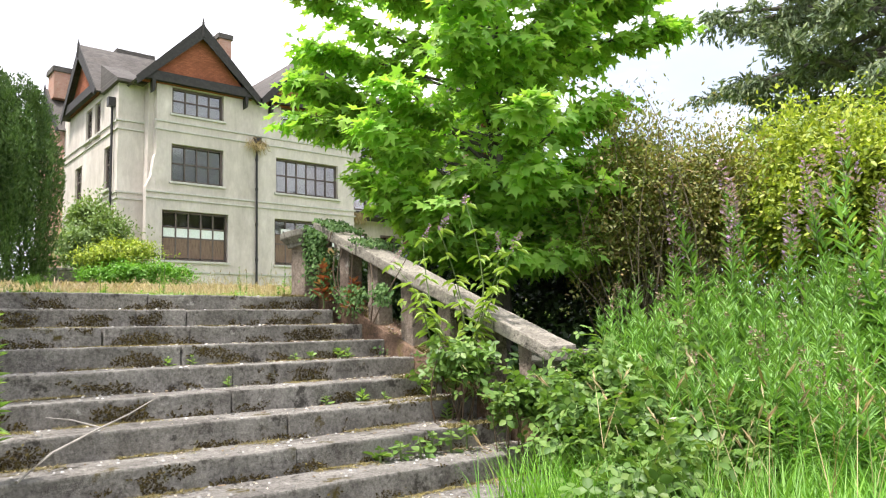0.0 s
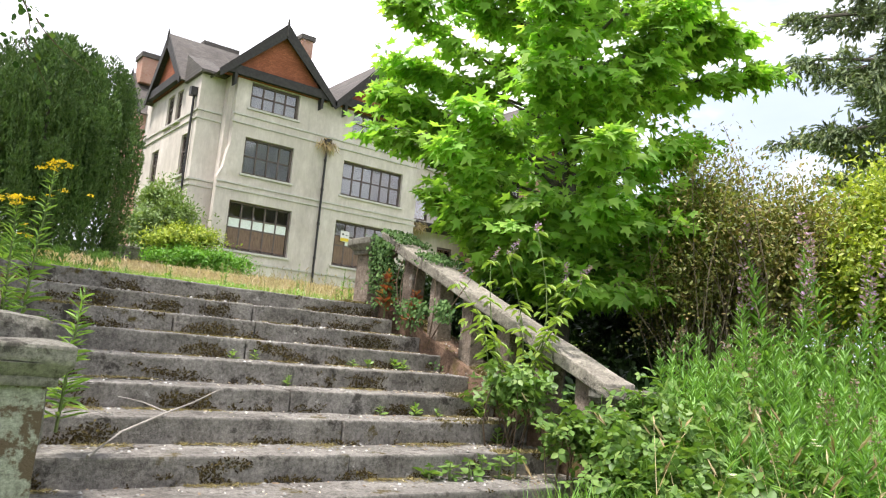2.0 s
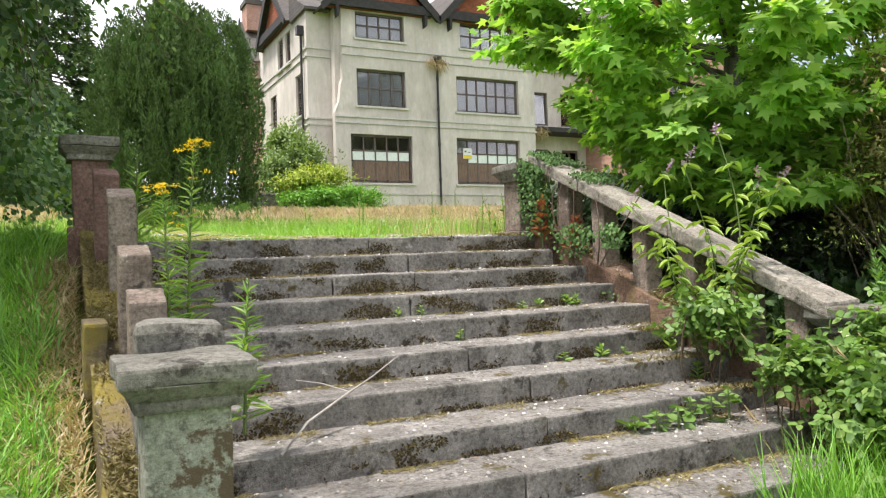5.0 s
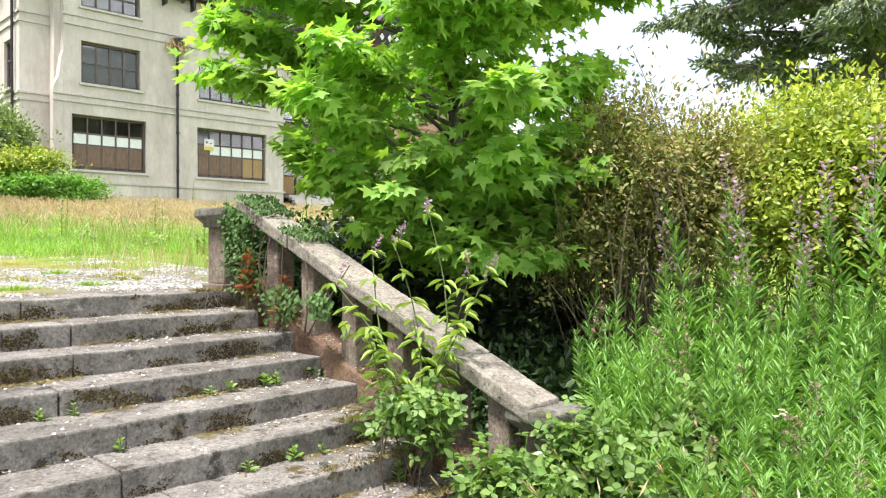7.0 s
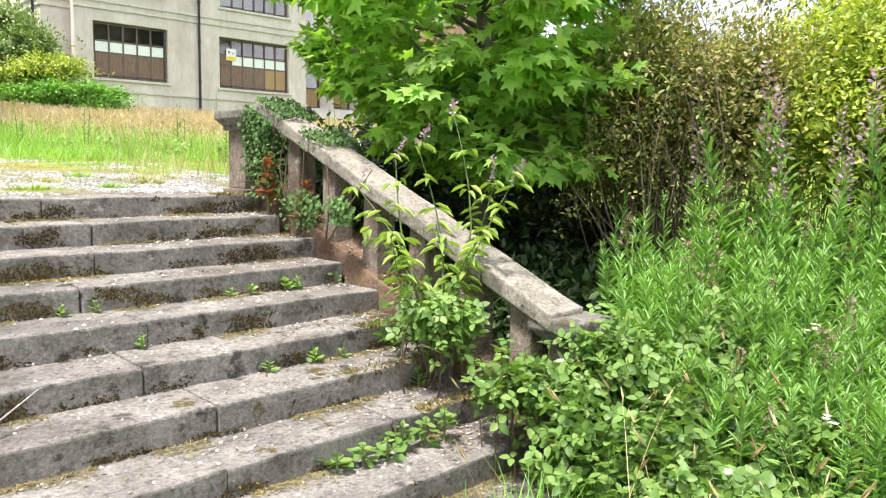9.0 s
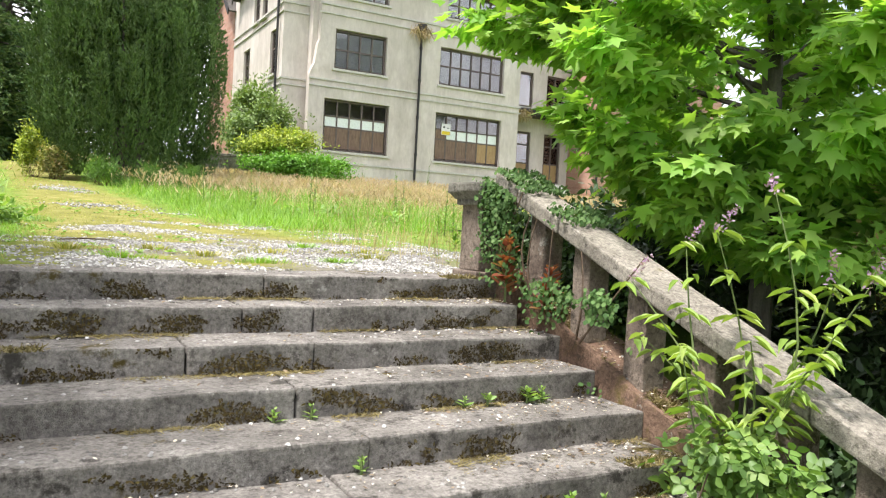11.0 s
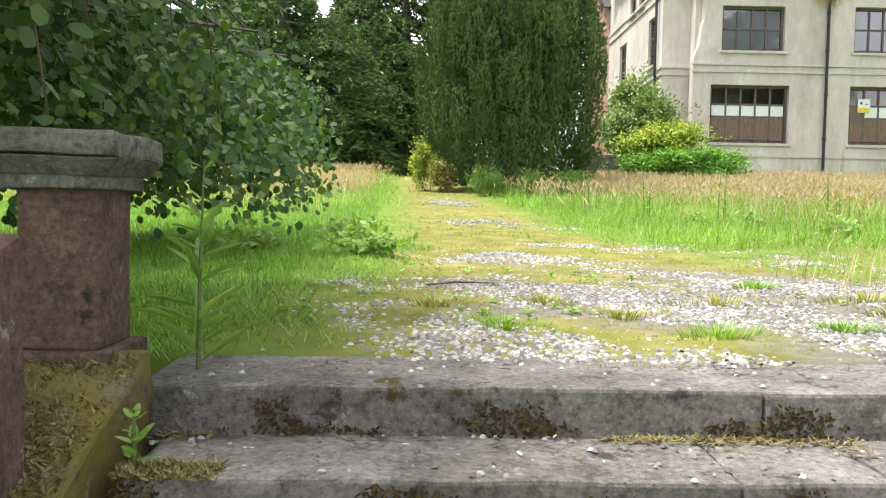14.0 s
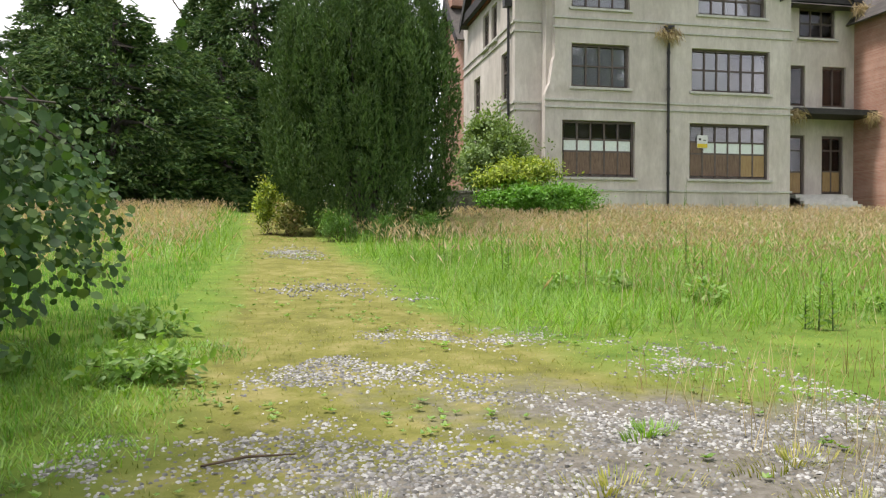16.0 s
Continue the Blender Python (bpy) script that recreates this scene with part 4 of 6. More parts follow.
    P = places(np.concatenate(pos), np.concatenate(along), np.concatenate(up), np.concatenate(size))
    soup("crown", [(STAR, STAR_F, P)], L_MAPLE, tree).matrix_parent_inverse = inv


def weeping_tree():
    cx, cy = -2.6, 10.5
    z0 = float(ground_z(cx, cy))
    q = rng(5)
    tree = tagged(empty("weeping_tree", (cx, cy, z0)), "weeping tree with dark rounded leaves hanging to the grass", "tree")
    inv = Matrix.Translation((-cx, -cy, -z0))
    bm = bmesh.new()
    tube(bm, [(cx, cy, z0 - 0.2), (cx + 0.1, cy, 1.6), (cx, cy - 0.1, 3.6)], [0.34, 0.26, 0.16], 10)
    pos, along, up, size = [], [], [], []
    twigs = bmesh.new()
    for i in range(26):
        a = i * 2.39996
        r_ = q.uniform(1.4, 3.6)
        tip = (cx + math.cos(a) * r_, cy + math.sin(a) * r_, 5.9 - 0.4 * r_ + q.uniform(-0.6, 0.5))
        limb(bm, (cx, cy, 3.2), tip, 0.1, 0.03, 0.12, 6, i + 300, 6)
    for i in range(1150):
        a = q.uniform(0, math.tau)
        r_ = 4.25 * math.sqrt(q.uniform(0.25, 1.0)) * (1 + 0.12 * math.sin(3 * a + 1) + 0.08 * math.sin(7 * a))
        sx, sy = cx + math.cos(a) * r_, cy + math.sin(a) * r_
        if sx > 2.6 or sy > 11.3 and sx > -0.6:
            continue
        z_top = 6.4 - 0.15 * r_ * r_ + q.uniform(-0.5, 0.5)
        low = float(ground_z(sx, sy)) + q.uniform(0.45, 1.6) * (1.0 if r_ > 3 else 1.6) + 2.3 * max(0.0, sx - 0.55)
        length = max(0.5, min(z_top - low, q.uniform(1.8, 5.5)))
        n = max(8, int(length * 17))
        s = np.linspace(0, 1, n)
        sway = q.normal(size=2) * 0.18
        line = np.stack([sx + math.cos(a) * 0.35 * s + sway[0] * s * s, sy + math.sin(a) * 0.35 * s + sway[1] * s * s, z_top - length * s], 1)
        if i % 4 == 0:
            k = np.linspace(0, n - 1, 6).astype(int)
            tube(twigs, [tuple(line[j]) for j in k], list(np.linspace(0.012, 0.004, 6)), 4)
        p = line + q.normal(size=(n, 3)) * 0.09
        d = q.normal(size=(n, 3)) * 0.6 + np.array([math.cos(a) * 0.4, math.sin(a) * 0.4, -0.8])
        u = np.array([math.cos(a), math.sin(a), 0.6]) + q.normal(size=(n, 3)) * 0.5
        pos.append(p), along.append(d), up.append(u), size.append(q.uniform(0.055, 0.105, n))
    for i in range(230):
        sx, sy = q.uniform(-1.4, 1.5), q.uniform(6.3, 9.6)
        z_top = 4.4 - 0.4 * sx + q.uniform(-0.5, 0.5)
        low = 0.75 + 1.25 * max(0.0, sx - 0.2) + q.uniform(0, 0.9) + (0.25 if sx < 0 else 0)
        n = max(8, int((z_top - low) * 17))
        s = np.linspace(0, 1, n)
        line = np.stack([sx + 0.2 * s, sy + q.normal() * 0.2 * s, z_top - (z_top - low) * s], 1)
        if i % 8 == 0:
            limb(bm, (cx, cy, 3.3), line[0], 0.05, 0.014, 0.14, 8, 1700 + i, 5)
        if i % 3 == 0:
            k = np.linspace(0, n - 1, 6).astype(int)
            tube(twigs, [tuple(line[j]) for j in k], list(np.linspace(0.011, 0.004, 6)), 4)
        p = line + q.normal(size=(n, 3)) * 0.1
        d = q.normal(size=(n, 3)) * 0.6 + np.array([0.3, -0.5, -0.8])
        u = np.array([0.4, -0.8, 0.6]) + q.normal(size=(n, 3)) * 0.5
        pos.append(p), along.append(d), up.append(u), size.append(q.uniform(0.055, 0.105, n))
    for i in range(230):
        sx, sy = q.uniform(-1.5, 1.25), q.uniform(11.2, 16.0)
        if sx > 1.35 - 0.12 * abs(sy - 13.5):
            continue
        z_top = 2.7 - 0.75 * max(0.0, sx) + q.uniform(-0.3, 0.3) + 0.1 * (sx < 0)
        low = float(ground_z(sx, sy)) + q.uniform(0.3, 0.9)
        n = max(8, int((z_top - low) * 22))
        s = np.linspace(0, 1, n)
        line = np.stack([sx + 0.2 * s + 0 * s, sy + q.normal() * 0.2 * s, z_top - (z_top - low) * s], 1)
        if i % 9 == 0:
            limb(bm, (cx, cy, 3.3), line[0], 0.05, 0.012, 0.12, 7, 700 + i, 5)
        p = line + q.normal(size=(n, 3)) * 0.1
        d = q.normal(size=(n, 3)) * 0.6 + np.array([0.4, -0.3, -0.8])
        u = np.array([0.7, -0.7, 0.6]) + q.normal(size=(n, 3)) * 0.5
        pos.append(p), along.append(d), up.append(u), size.append(q.uniform(0.06, 0.11, n))
    # high leaf layer above the view, added to block light and shade the curtain
    for i in range(520):
        a, r_ = q.uniform(0, math.tau), 5.2 * math.sqrt(q.uniform())
        c = np.array([cx + 0.2 + math.cos(a) * r_ * 0.8, cy - 1.2 + math.sin(a) * r_, 6.6 - 0.075 * r_ * r_ + q.uniform(-0.5, 0.5)])
        if c[0] > -1.4 or c[1] < 7.2:
            continue
        if i % 5 == 0:
            limb(bm, (cx, cy, 3.5), c, 0.05, 0.012, 0.1, 6, 2600 + i, 5)
        n = 44
        p = c + q.normal(size=(n, 3)) * np.array([0.36, 0.36, 0.16])
        pos.append(p), along.append(q.normal(size=(n, 3)) + np.array([math.cos(a), math.sin(a), -0.5])), up.append(np.array([0, 0, 1.0]) + q.normal(size=(n, 3)) * 0.5), size.append(q.uniform(0.08, 0.13, n))
    # grey arching limbs that show between the leaves
    grey = bmesh.new()
    for i in range(34):
        a = np.array([q.uniform(-1.5, 0.9), q.uniform(6.2, 7.6), q.uniform(2.2, 4.2)])
        b = a + np.array([q.uniform(-0.9, 0.9), q.uniform(-0.5, 0.3), -q.uniform(0.5, 1.5)])
        line = limb(grey, a, b, q.uniform(0.01, 0.02), 0.005, 0.22, 8, 2900 + i, 5)
        for j in (2, 4, 5):
            limb(grey, line[j], line[j] + np.array([q.normal() * 0.25, q.normal() * 0.2, -q.uniform(0.15, 0.5)]), 0.006, 0.002, 0.15, 4, 3100 + i * 8 + j, 4)
    tagged(part("limb_tangle", grey, M_DEADWOOD, tree, "pale grey drooping limbs"), kind="stuff").matrix_parent_inverse = inv
    part("trunk", bm, M_BARK, tree).matrix_parent_inverse = inv
    tagged(part("twig_curtain", twigs, M_TWIG, tree), kind="stuff").matrix_parent_inverse = inv
    P = places(np.concatenate(pos), np.concatenate(along), np.concatenate(up), np.concatenate(size))
    soup("crown", [(DISC, OVAL_F, P)], L_WEEP, tree).matrix_parent_inverse = inv


def yew(name, cx, cy, rad, height, label, seed, plumes=300, mat=None, dens=230):
    """A fastigiate yew: packed upright plumes with rounded tips round a dense core."""
    z0 = float(ground_z(cx, cy))
    q = rng(seed)
    tree = tagged(empty(name, (cx, cy, z0)), label, "tree")
    inv = Matrix.Translation((-cx, -cy, -z0))
    bm = bmesh.new()
    for i in range(6):
        a = i * 1.1
        tube(bm, [(cx + 0.2 * math.cos(a), cy + 0.2 * math.sin(a), z0 - 0.1), (cx + 0.5 * math.cos(a), cy + 0.5 * math.sin(a), z0 + 2), (cx + rad * 0.5 * math.cos(a), cy + rad * 0.5 * math.sin(a), z0 + height * 0.75)], [0.16, 0.13, 0.03], 6)
    part("trunk", bm, M_BARK, tree).matrix_parent_inverse = inv
    pos, along, up, size = [], [], [], []

    def girth(h):
        return rad * float(np.interp(h / height, [0, 0.15, 0.35, 0.6, 0.8, 0.92, 1.05], [0.8, 0.9, 0.98, 1.0, 0.9, 0.72, 0.4]))
    for i in range(plumes):
        core = i % 4 == 0
        a = i * 2.39996 + q.normal() * 0.12
        edge = q.uniform(0.1, 0.66) if core else q.uniform(0.78, 1.06)
        h1 = height * q.uniform(0.84, 1.06) * (1 - 0.1 * edge) if core else height * (0.16 + 0.84 * q.uniform() ** 0.85) * q.uniform(0.95, 1.02)
        ln = height * 0.6 if core else q.uniform(1.3, 2.9)
        h0 = max(0.15, h1 - ln)
        ro, ri = girth(h1) * edge, girth(h0) * edge * 0.95
        R = q.uniform(0.3, 0.5) if core else q.uniform(0.22, 0.4)
        n = int(dens * (0.6 if core else 1.0) * (h1 - h0) / 2.2)
        s = q.uniform(0, 1, n)
        w = R * np.sqrt(1 - s ** 2.2) * (0.7 + 0.3 * np.minimum(1, s * 3)) * q.uniform(0.75, 1.05, n)
        ang = q.uniform(0, math.tau, n)
        rr = ri + (ro - ri) * s
        p = np.stack([cx + math.cos(a) * rr + np.cos(ang) * w, cy + math.sin(a) * rr + np.sin(ang) * w, z0 + h0 + (h1 - h0) * s], 1)
        d = np.stack([np.cos(ang) * 0.6, np.sin(ang) * 0.6, np.full(n, 1.0)], 1) + q.normal(size=(n, 3)) * 0.2
        pos.append(p), along.append(d), up.append(np.stack([np.cos(ang), np.sin(ang), np.zeros(n)], 1) + q.normal(size=(n, 3)) * 0.2), size.append(q.uniform(0.1, 0.18, n) * (2.0 if core else 1.0))
    P = places(np.concatenate(pos), np.concatenate(along), np.concatenate(up), np.concatenate(size))
    soup("crown", [(TUFT, TUFT_F, P)], mat or L_YEW, tree).matrix_parent_inverse = inv


def conifer(name, cx, cy, rad, height, label, seed, mat, n=9000, skirt=0.5, leaf=0.45, droop=0.35, plates=34, dome=0.0):
    """A broad conifer of drooping boughs in tiers."""
    z0 = float(ground_z(cx, cy))
    q = rng(seed)
    tree = tagged(empty(name, (cx, cy, z0)), label, "tree")
    inv = Matrix.Translation((-cx, -cy, -z0))
    bm = bmesh.new()
    tube(bm, [(cx, cy, z0 - 0.3), (cx + 0.1, cy, z0 + height * 0.5), (cx, cy, z0 + height * 0.98)], [height * 0.028, height * 0.02, 0.03], 8)
    pos, along, up, size = [], [], [], []
    boughs = plates * 5
    for i in range(boughs):
        s = (i + q.uniform()) / boughs
        z = skirt + (height - skirt) * s
        a = i * 2.39996 + q.normal() * 0.3
        r_ = rad * ((1 - dome) * (1 - s) ** 0.75 + dome * math.sin(math.pi * (0.2 + 0.78 * s)) ** 0.75 + 0.05) * q.uniform(0.78, 1.1)
        tip = np.array([cx + math.cos(a) * r_, cy + math.sin(a) * r_, z0 + z - droop * r_ * 0.5])
        st = np.array([cx, cy, z0 + z])
        if i % 3 == 0:
            limb(bm, st, tip, 0.05 + 0.02 * r_ / 3, 0.015, 0.06, 4, seed * 97 + i, 4)
        m = max(6, int(0.85 * n / boughs * (r_ / rad * 1.5 + 0.25)))
        f = np.sqrt(q.uniform(0.12, 1.0, m))
        lat = q.normal(size=m) * 0.26 * r_ * f * 0.6
        p = st + (tip - st) * f[:, None] + np.stack([-math.sin(a) * lat, math.cos(a) * lat, -np.abs(lat) * 0.4 + q.normal(size=m) * 0.16], 1)
        d = np.array([math.cos(a), math.sin(a), -droop]) + q.normal(size=(m, 3)) * 0.45
        pos.append(p), along.append(d), up.append(np.array([0, 0, 1.0]) + q.normal(size=(m, 3)) * 0.35), size.append(q.uniform(0.55, 1.2, m) * leaf * 0.82)
    part("trunk", bm, M_BARK, tree).matrix_parent_inverse = inv
    P = places(np.concatenate(pos), np.concatenate(along), np.concatenate(up), np.concatenate(size))
    soup("crown", [(TUFT, TUFT_F, P)], mat, tree).matrix_parent_inverse = inv


def cedar():
    cx, cy, height = 31.0, 9.6, 19.0
    z0 = float(ground_z(cx, cy))
    q = rng(21)
    tree = tagged(empty("cedar_tree", (cx, cy, z0)), "large grey-green cedar with open horizontal boughs", "tree")
    inv = Matrix.Translation((-cx, -cy, -z0))
    bm = bmesh.new()
    tube(bm, [(cx, cy, z0 - 0.3), (cx + 0.3, cy, z0 + 7), (cx - 0.2, cy + 0.2, z0 + height)], [0.7, 0.5, 0.1], 10)
    pos, along, up, size = [], [], [], []
    for i in range(64):
        s = (i + 0.5) / 64
        a = i * 2.39996
        z = z0 + 6.2 + (height - 6.2) * s
        r_ = np.interp(s, [0, 0.3, 0.7, 1], [6.5, 8.5, 7.0, 1.5]) * q.uniform(0.7, 1.1)
        st, tip = np.array([cx, cy, z - 0.3]), np.array([cx + math.cos(a) * r_, cy + math.sin(a) * r_, z + q.uniform(-1.6, 1.2)])
        pts = limb(bm, st, tip, 0.2, 0.03, 0.08, 7, 900 + i, 6)
        for j in range(20):
            f = q.uniform(0.3, 1.0)
            b = st + (tip - st) * f
            side = q.choice([-1, 1]) * q.uniform(0.3, 1.6) * (1.15 - f * 0.7)
            e = b + np.array([-math.sin(a) * side + math.cos(a) * 0.5, math.cos(a) * side + math.sin(a) * 0.5, q.uniform(-0.5, 0.1)])
            limb(bm, b, e, 0.03, 0.008, 0.1, 3, 2000 + i * 20 + j, 4)
            m = 46
            g = q.uniform(0.1, 1.15, m)
            p = b + (e - b) * g[:, None] + q.normal(size=(m, 3)) * np.array([0.22, 0.22, 0.1])
            d = (e - b) * 0.5 + q.normal(size=(m, 3)) * 0.4 + np.array([0, 0, -0.25])
            pos.append(p), along.append(d), up.append(np.array([0, 0, 1.0]) + q.normal(size=(m, 3)) * 0.3), size.append(q.uniform(0.2, 0.42, m))
    part("trunk", bm, M_BARK, tree).matrix_parent_inverse = inv
    P = places(np.concatenate(pos), np.concatenate(along), np.concatenate(up), np.concatenate(size))
    soup("crown", [(TUFT, TUFT_F, P)], L_CEDAR, tree).matrix_parent_inverse = inv


def bush(name, c, r, n, leaf, mat, label, seed, shape=(OVAL, OVAL_F), lumps=14, stems=18, base=None, category="shrub", spread=0.16, upright=0.0, twig=None):
    """A shrub: leafy shoots round an uneven crown, with stems inside."""
    c, r = np.array(c, float), np.array(r, float)
    q = rng(seed)
    g = float(ground_z(c[0], c[1])) if base is None else base
    thing = tagged(empty(name, (c[0], c[1], g)), label, category)
    inv = Matrix.Translation((-c[0], -c[1], -g))
    centres = ball(q, lumps) * q.uniform(0.35, 0.75, (lumps, 1))
    centres[:, 2] = np.abs(centres[:, 2]) * 1.0 - 0.25
    rad = q.uniform(0.28, 0.5, lumps)
    shoots = max(20, n // 14)
    wild = q.uniform(size=(shoots, 1)) < 0.05
    k = q.integers(0, lumps, shoots)
    dirs = ball(q, shoots)
    dirs[:, 2] = dirs[:, 2] * 0.8 + 0.25 + upright
    dirs = unit(dirs)
    root = c + centres[k] * r
    tip = c + (centres[k] + dirs * rad[k][:, None] * q.uniform(0.75, 1.25, (shoots, 1)) * np.where(wild, 1.6, 1.0)) * r
    tip[:, 2] = np.maximum(tip[:, 2], g + 0.05)
    f = q.uniform(0.25, 1.05, (shoots, 14, 1))
    p = (root[:, None] + (tip - root)[:, None] * f) + q.normal(size=(shoots, 14, 3)) * leaf * 0.7
    d = (tip - root)[:, None] * 0.6 / np.maximum(0.1, np.linalg.norm(tip - root, axis=1))[:, None, None] + q.normal(size=(shoots, 14, 3)) * 0.6
    p, d = p.reshape(-1, 3), d.reshape(-1, 3)
    u = np.array([0, 0, 1.0]) + (p - c) / r * 0.6 + q.normal(size=p.shape) * 0.4
    keep = p[:, 2] > g + 0.02
    P = places(p[keep], d[keep], u[keep], q.uniform(0.65, 1.2, keep.sum()) * leaf)
    bm = bmesh.new()
    for i in range(min(stems, shoots)):
        limb(bm, (c[0] + q.normal() * r[0] * 0.15, c[1] + q.normal() * r[1] * 0.15, g - 0.05), tip[i], 0.009, 0.003, 0.12, 5, seed * 31 + i, 4)
    st = tagged(part("stem_tangle", bm, twig or M_TWIG, thing), kind="stuff")
    st.matrix_parent_inverse = inv
    soup("foliage", [(*shape, P)], mat, thing).matrix_parent_inverse = inv
    return thing


maple()
weeping_tree()
yew("irish_yew", 5.2, 31.0, 2.95, 8.0, "broad dark Irish yew with upright spires beside the drive", 3, 372)
conifer("dark_conifer", -5.5, 47.0, 6.5, 10.0, "spreading dark yew tree shading the end of the drive", 31, L_DARK, 26000, 0.4, 0.5, 0.3, 40, 0.75)
conifer("dark_conifer", -1.0, 54.0, 6.0, 9.6, "spreading dark yew tree shading the end of the drive", 32, L_DARK, 24000, 0.4, 0.5, 0.3, 40, 0.75)
conifer("tall_conifer", 0.5, 63.0, 5.6, 20.0, "tall dark conifer behind the lawn", 33, L_DARK, 24000, 1.5, 0.6, 0.35, 40, 0.55)
conifer("tall_conifer", -10.0, 58.0, 5.0, 16.5, "tall dark conifer behind the lawn", 34, L_DARK, 22000, 1.0, 0.6, 0.4, 40, 0.6)
conifer("tall_conifer", -3.2, 66.0, 4.0, 17.0, "tall dark conifer behind the lawn", 35, L_DARK, 18000, 1.0, 0.6, 0.35, 40, 0.5)
conifer("tall_conifer", -20.0, 55.0, 7.0, 16.0, "tall dark conifer behind the lawn", 36, L_DARK, 18000, 1.0, 0.6, 0.35, 34, 0.6)
conifer("tall_conifer", 8.0, 66.0, 6.0, 14.0, "tall dark conifer behind the lawn", 37, L_DARK, 10000, 1.0, 0.6)
conifer("tall_conifer", -13.0, 40.0, 5.0, 11.0, "tall dark conifer behind the lawn", 38, L_DARK, 16000, 0.6, 0.5, 0.35, 34, 0.6)
cedar()
for i_, (x_, y_, rx_, rz_) in enumerate(((60, 40, 9, 6), (58, 6, 9, 4), (62, -14, 10, 8), (-35, 20, 9, 8), (-38, 45, 10, 9), (50, 52, 8, 8))):
    conifer("far_tree", x_, y_, rx_, rz_ * 1.5, "distant dark tree beyond the garden", 60 + i_, L_DARK, 4000, 0.5, 0.9, 0.3, 20)

# right-hand bank: brown shrub, yellow-green hedge
bush("brown_shrub", (8.3, 5.7, 0.75), (1.3, 1.3, 1.7), 34000, 0.05, L_BROWN, "dull brown-green shrub full of dead twigs", 41, stems=150, twig=M_DEADTWIG)
bush("brown_shrub", (9.6, 6.9, 0.9), (1.4, 1.4, 1.9), 17000, 0.075, L_BROWN, "dull brown-green shrub full of dead twigs", 42, stems=110, twig=M_DEADTWIG)
bush("golden_shrub", (9.2, 4.5, 0.75), (1.3, 1.3, 1.65), 28000, 0.066, L_YELLOW, "yellow-green privet shrub on the bank", 43)
bush("golden_shrub", (9.9, 2.9, 0.8), (1.5, 1.4, 1.8), 28000, 0.068, L_YELLOW, "yellow-green privet shrub on the bank", 44)
bush("golden_shrub", (11.4, 4.9, 0.9), (1.7, 1.7, 2.1), 15000, 0.1, L_YELLOW, "yellow-green privet shrub on the bank", 45)
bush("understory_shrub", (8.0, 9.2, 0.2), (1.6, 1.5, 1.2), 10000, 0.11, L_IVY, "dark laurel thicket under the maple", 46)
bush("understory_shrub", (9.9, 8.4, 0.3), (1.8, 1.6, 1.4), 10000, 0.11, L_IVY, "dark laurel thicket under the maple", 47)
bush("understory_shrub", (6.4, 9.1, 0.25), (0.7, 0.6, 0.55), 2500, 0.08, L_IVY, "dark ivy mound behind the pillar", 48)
bush("buddleia_shrub", (12.0, 1.4, 1.2), (1.8, 1.5, 2.0), 7000, 0.11, L_BROWN, "pale buddleia shrub with drooping shoots", 49, (LANCE, OVAL_F))
for i_, (x_, y_) in enumerate(((9.4, 4.3), (10.1, 2.9), (10.5, 6.2), (11.7, 1.6), (9.0, 5.9))):
    bush("understory_shrub", (x_, y_, float(ground_z(x_, y_)) + 0.55), (1.3, 1.2, 0.95), 5200, 0.11, L_GREEN, "leafy undergrowth at the foot of the hedge", 95 + i_)
# by the house
bush("elder_bush", (12.2, 41.0, 4.7), (2.3, 1.8, 3.0), 15000, 0.19, L_ELDER, "green elder bush with white flower heads by the corner", 51)
bush("golden_shrub", (12.6, 37.9, 3.65), (2.3, 1.1, 1.15), 9000, 0.15, L_YELLOW, "low golden shrub in front of the house", 52)
bush("green_shrub", (13.1, 36.9, 2.55), (3.2, 1.1, 1.0), 12000, 0.15, L_LAUREL, "spreading green shrub in front of the house", 53)
bush("drive_shrub", (2.45, 30.2, 1.95), (0.6, 0.5, 1.15), 4000, 0.1, L_YELLOW, "small yellow-green shrub at the foot of the yew", 54)
bush("drive_shrub", (2.95, 29.6, 1.6), (0.5, 0.45, 0.75), 2500, 0.1, L_BROWN, "faded purple-brown shrub at the foot of the yew", 55)
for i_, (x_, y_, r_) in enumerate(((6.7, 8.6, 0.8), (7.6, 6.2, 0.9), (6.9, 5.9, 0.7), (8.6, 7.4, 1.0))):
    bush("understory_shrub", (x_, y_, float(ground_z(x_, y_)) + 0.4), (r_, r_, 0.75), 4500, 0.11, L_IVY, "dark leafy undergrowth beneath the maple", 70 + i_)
for i_, (x_, y_, r_) in enumerate(((4.2, 27.6, 0.7), (5.4, 27.3, 0.7), (6.6, 27.5, 0.6))):
    bush("yew_foot_weed", (x_, y_, float(ground_z(x_, y_)) + 0.35), (r_, 0.5, 0.7), 1800, 0.12, L_GREEN, "grey-green weeds in front of the yew", 80 + i_, (LANCE, OVAL_F))
bush("brown_shrub", (10.7, 7.8, 0.9), (1.5, 1.4, 1.8), 12000, 0.095, L_BROWN, "dull brown-green shrub full of dead twigs", 91, stems=90, twig=M_DEADTWIG)
bush("golden_shrub", (12.8, 6.8, 1.0), (1.8, 1.7, 2.1), 13000, 0.1, L_YELLOW, "yellow-green privet shrub on the bank", 92)
bush("golden_shrub", (12.2, 2.9, 0.9), (1.7, 1.7, 1.9), 13000, 0.1, L_YELLOW, "yellow-green privet shrub on the bank", 93)


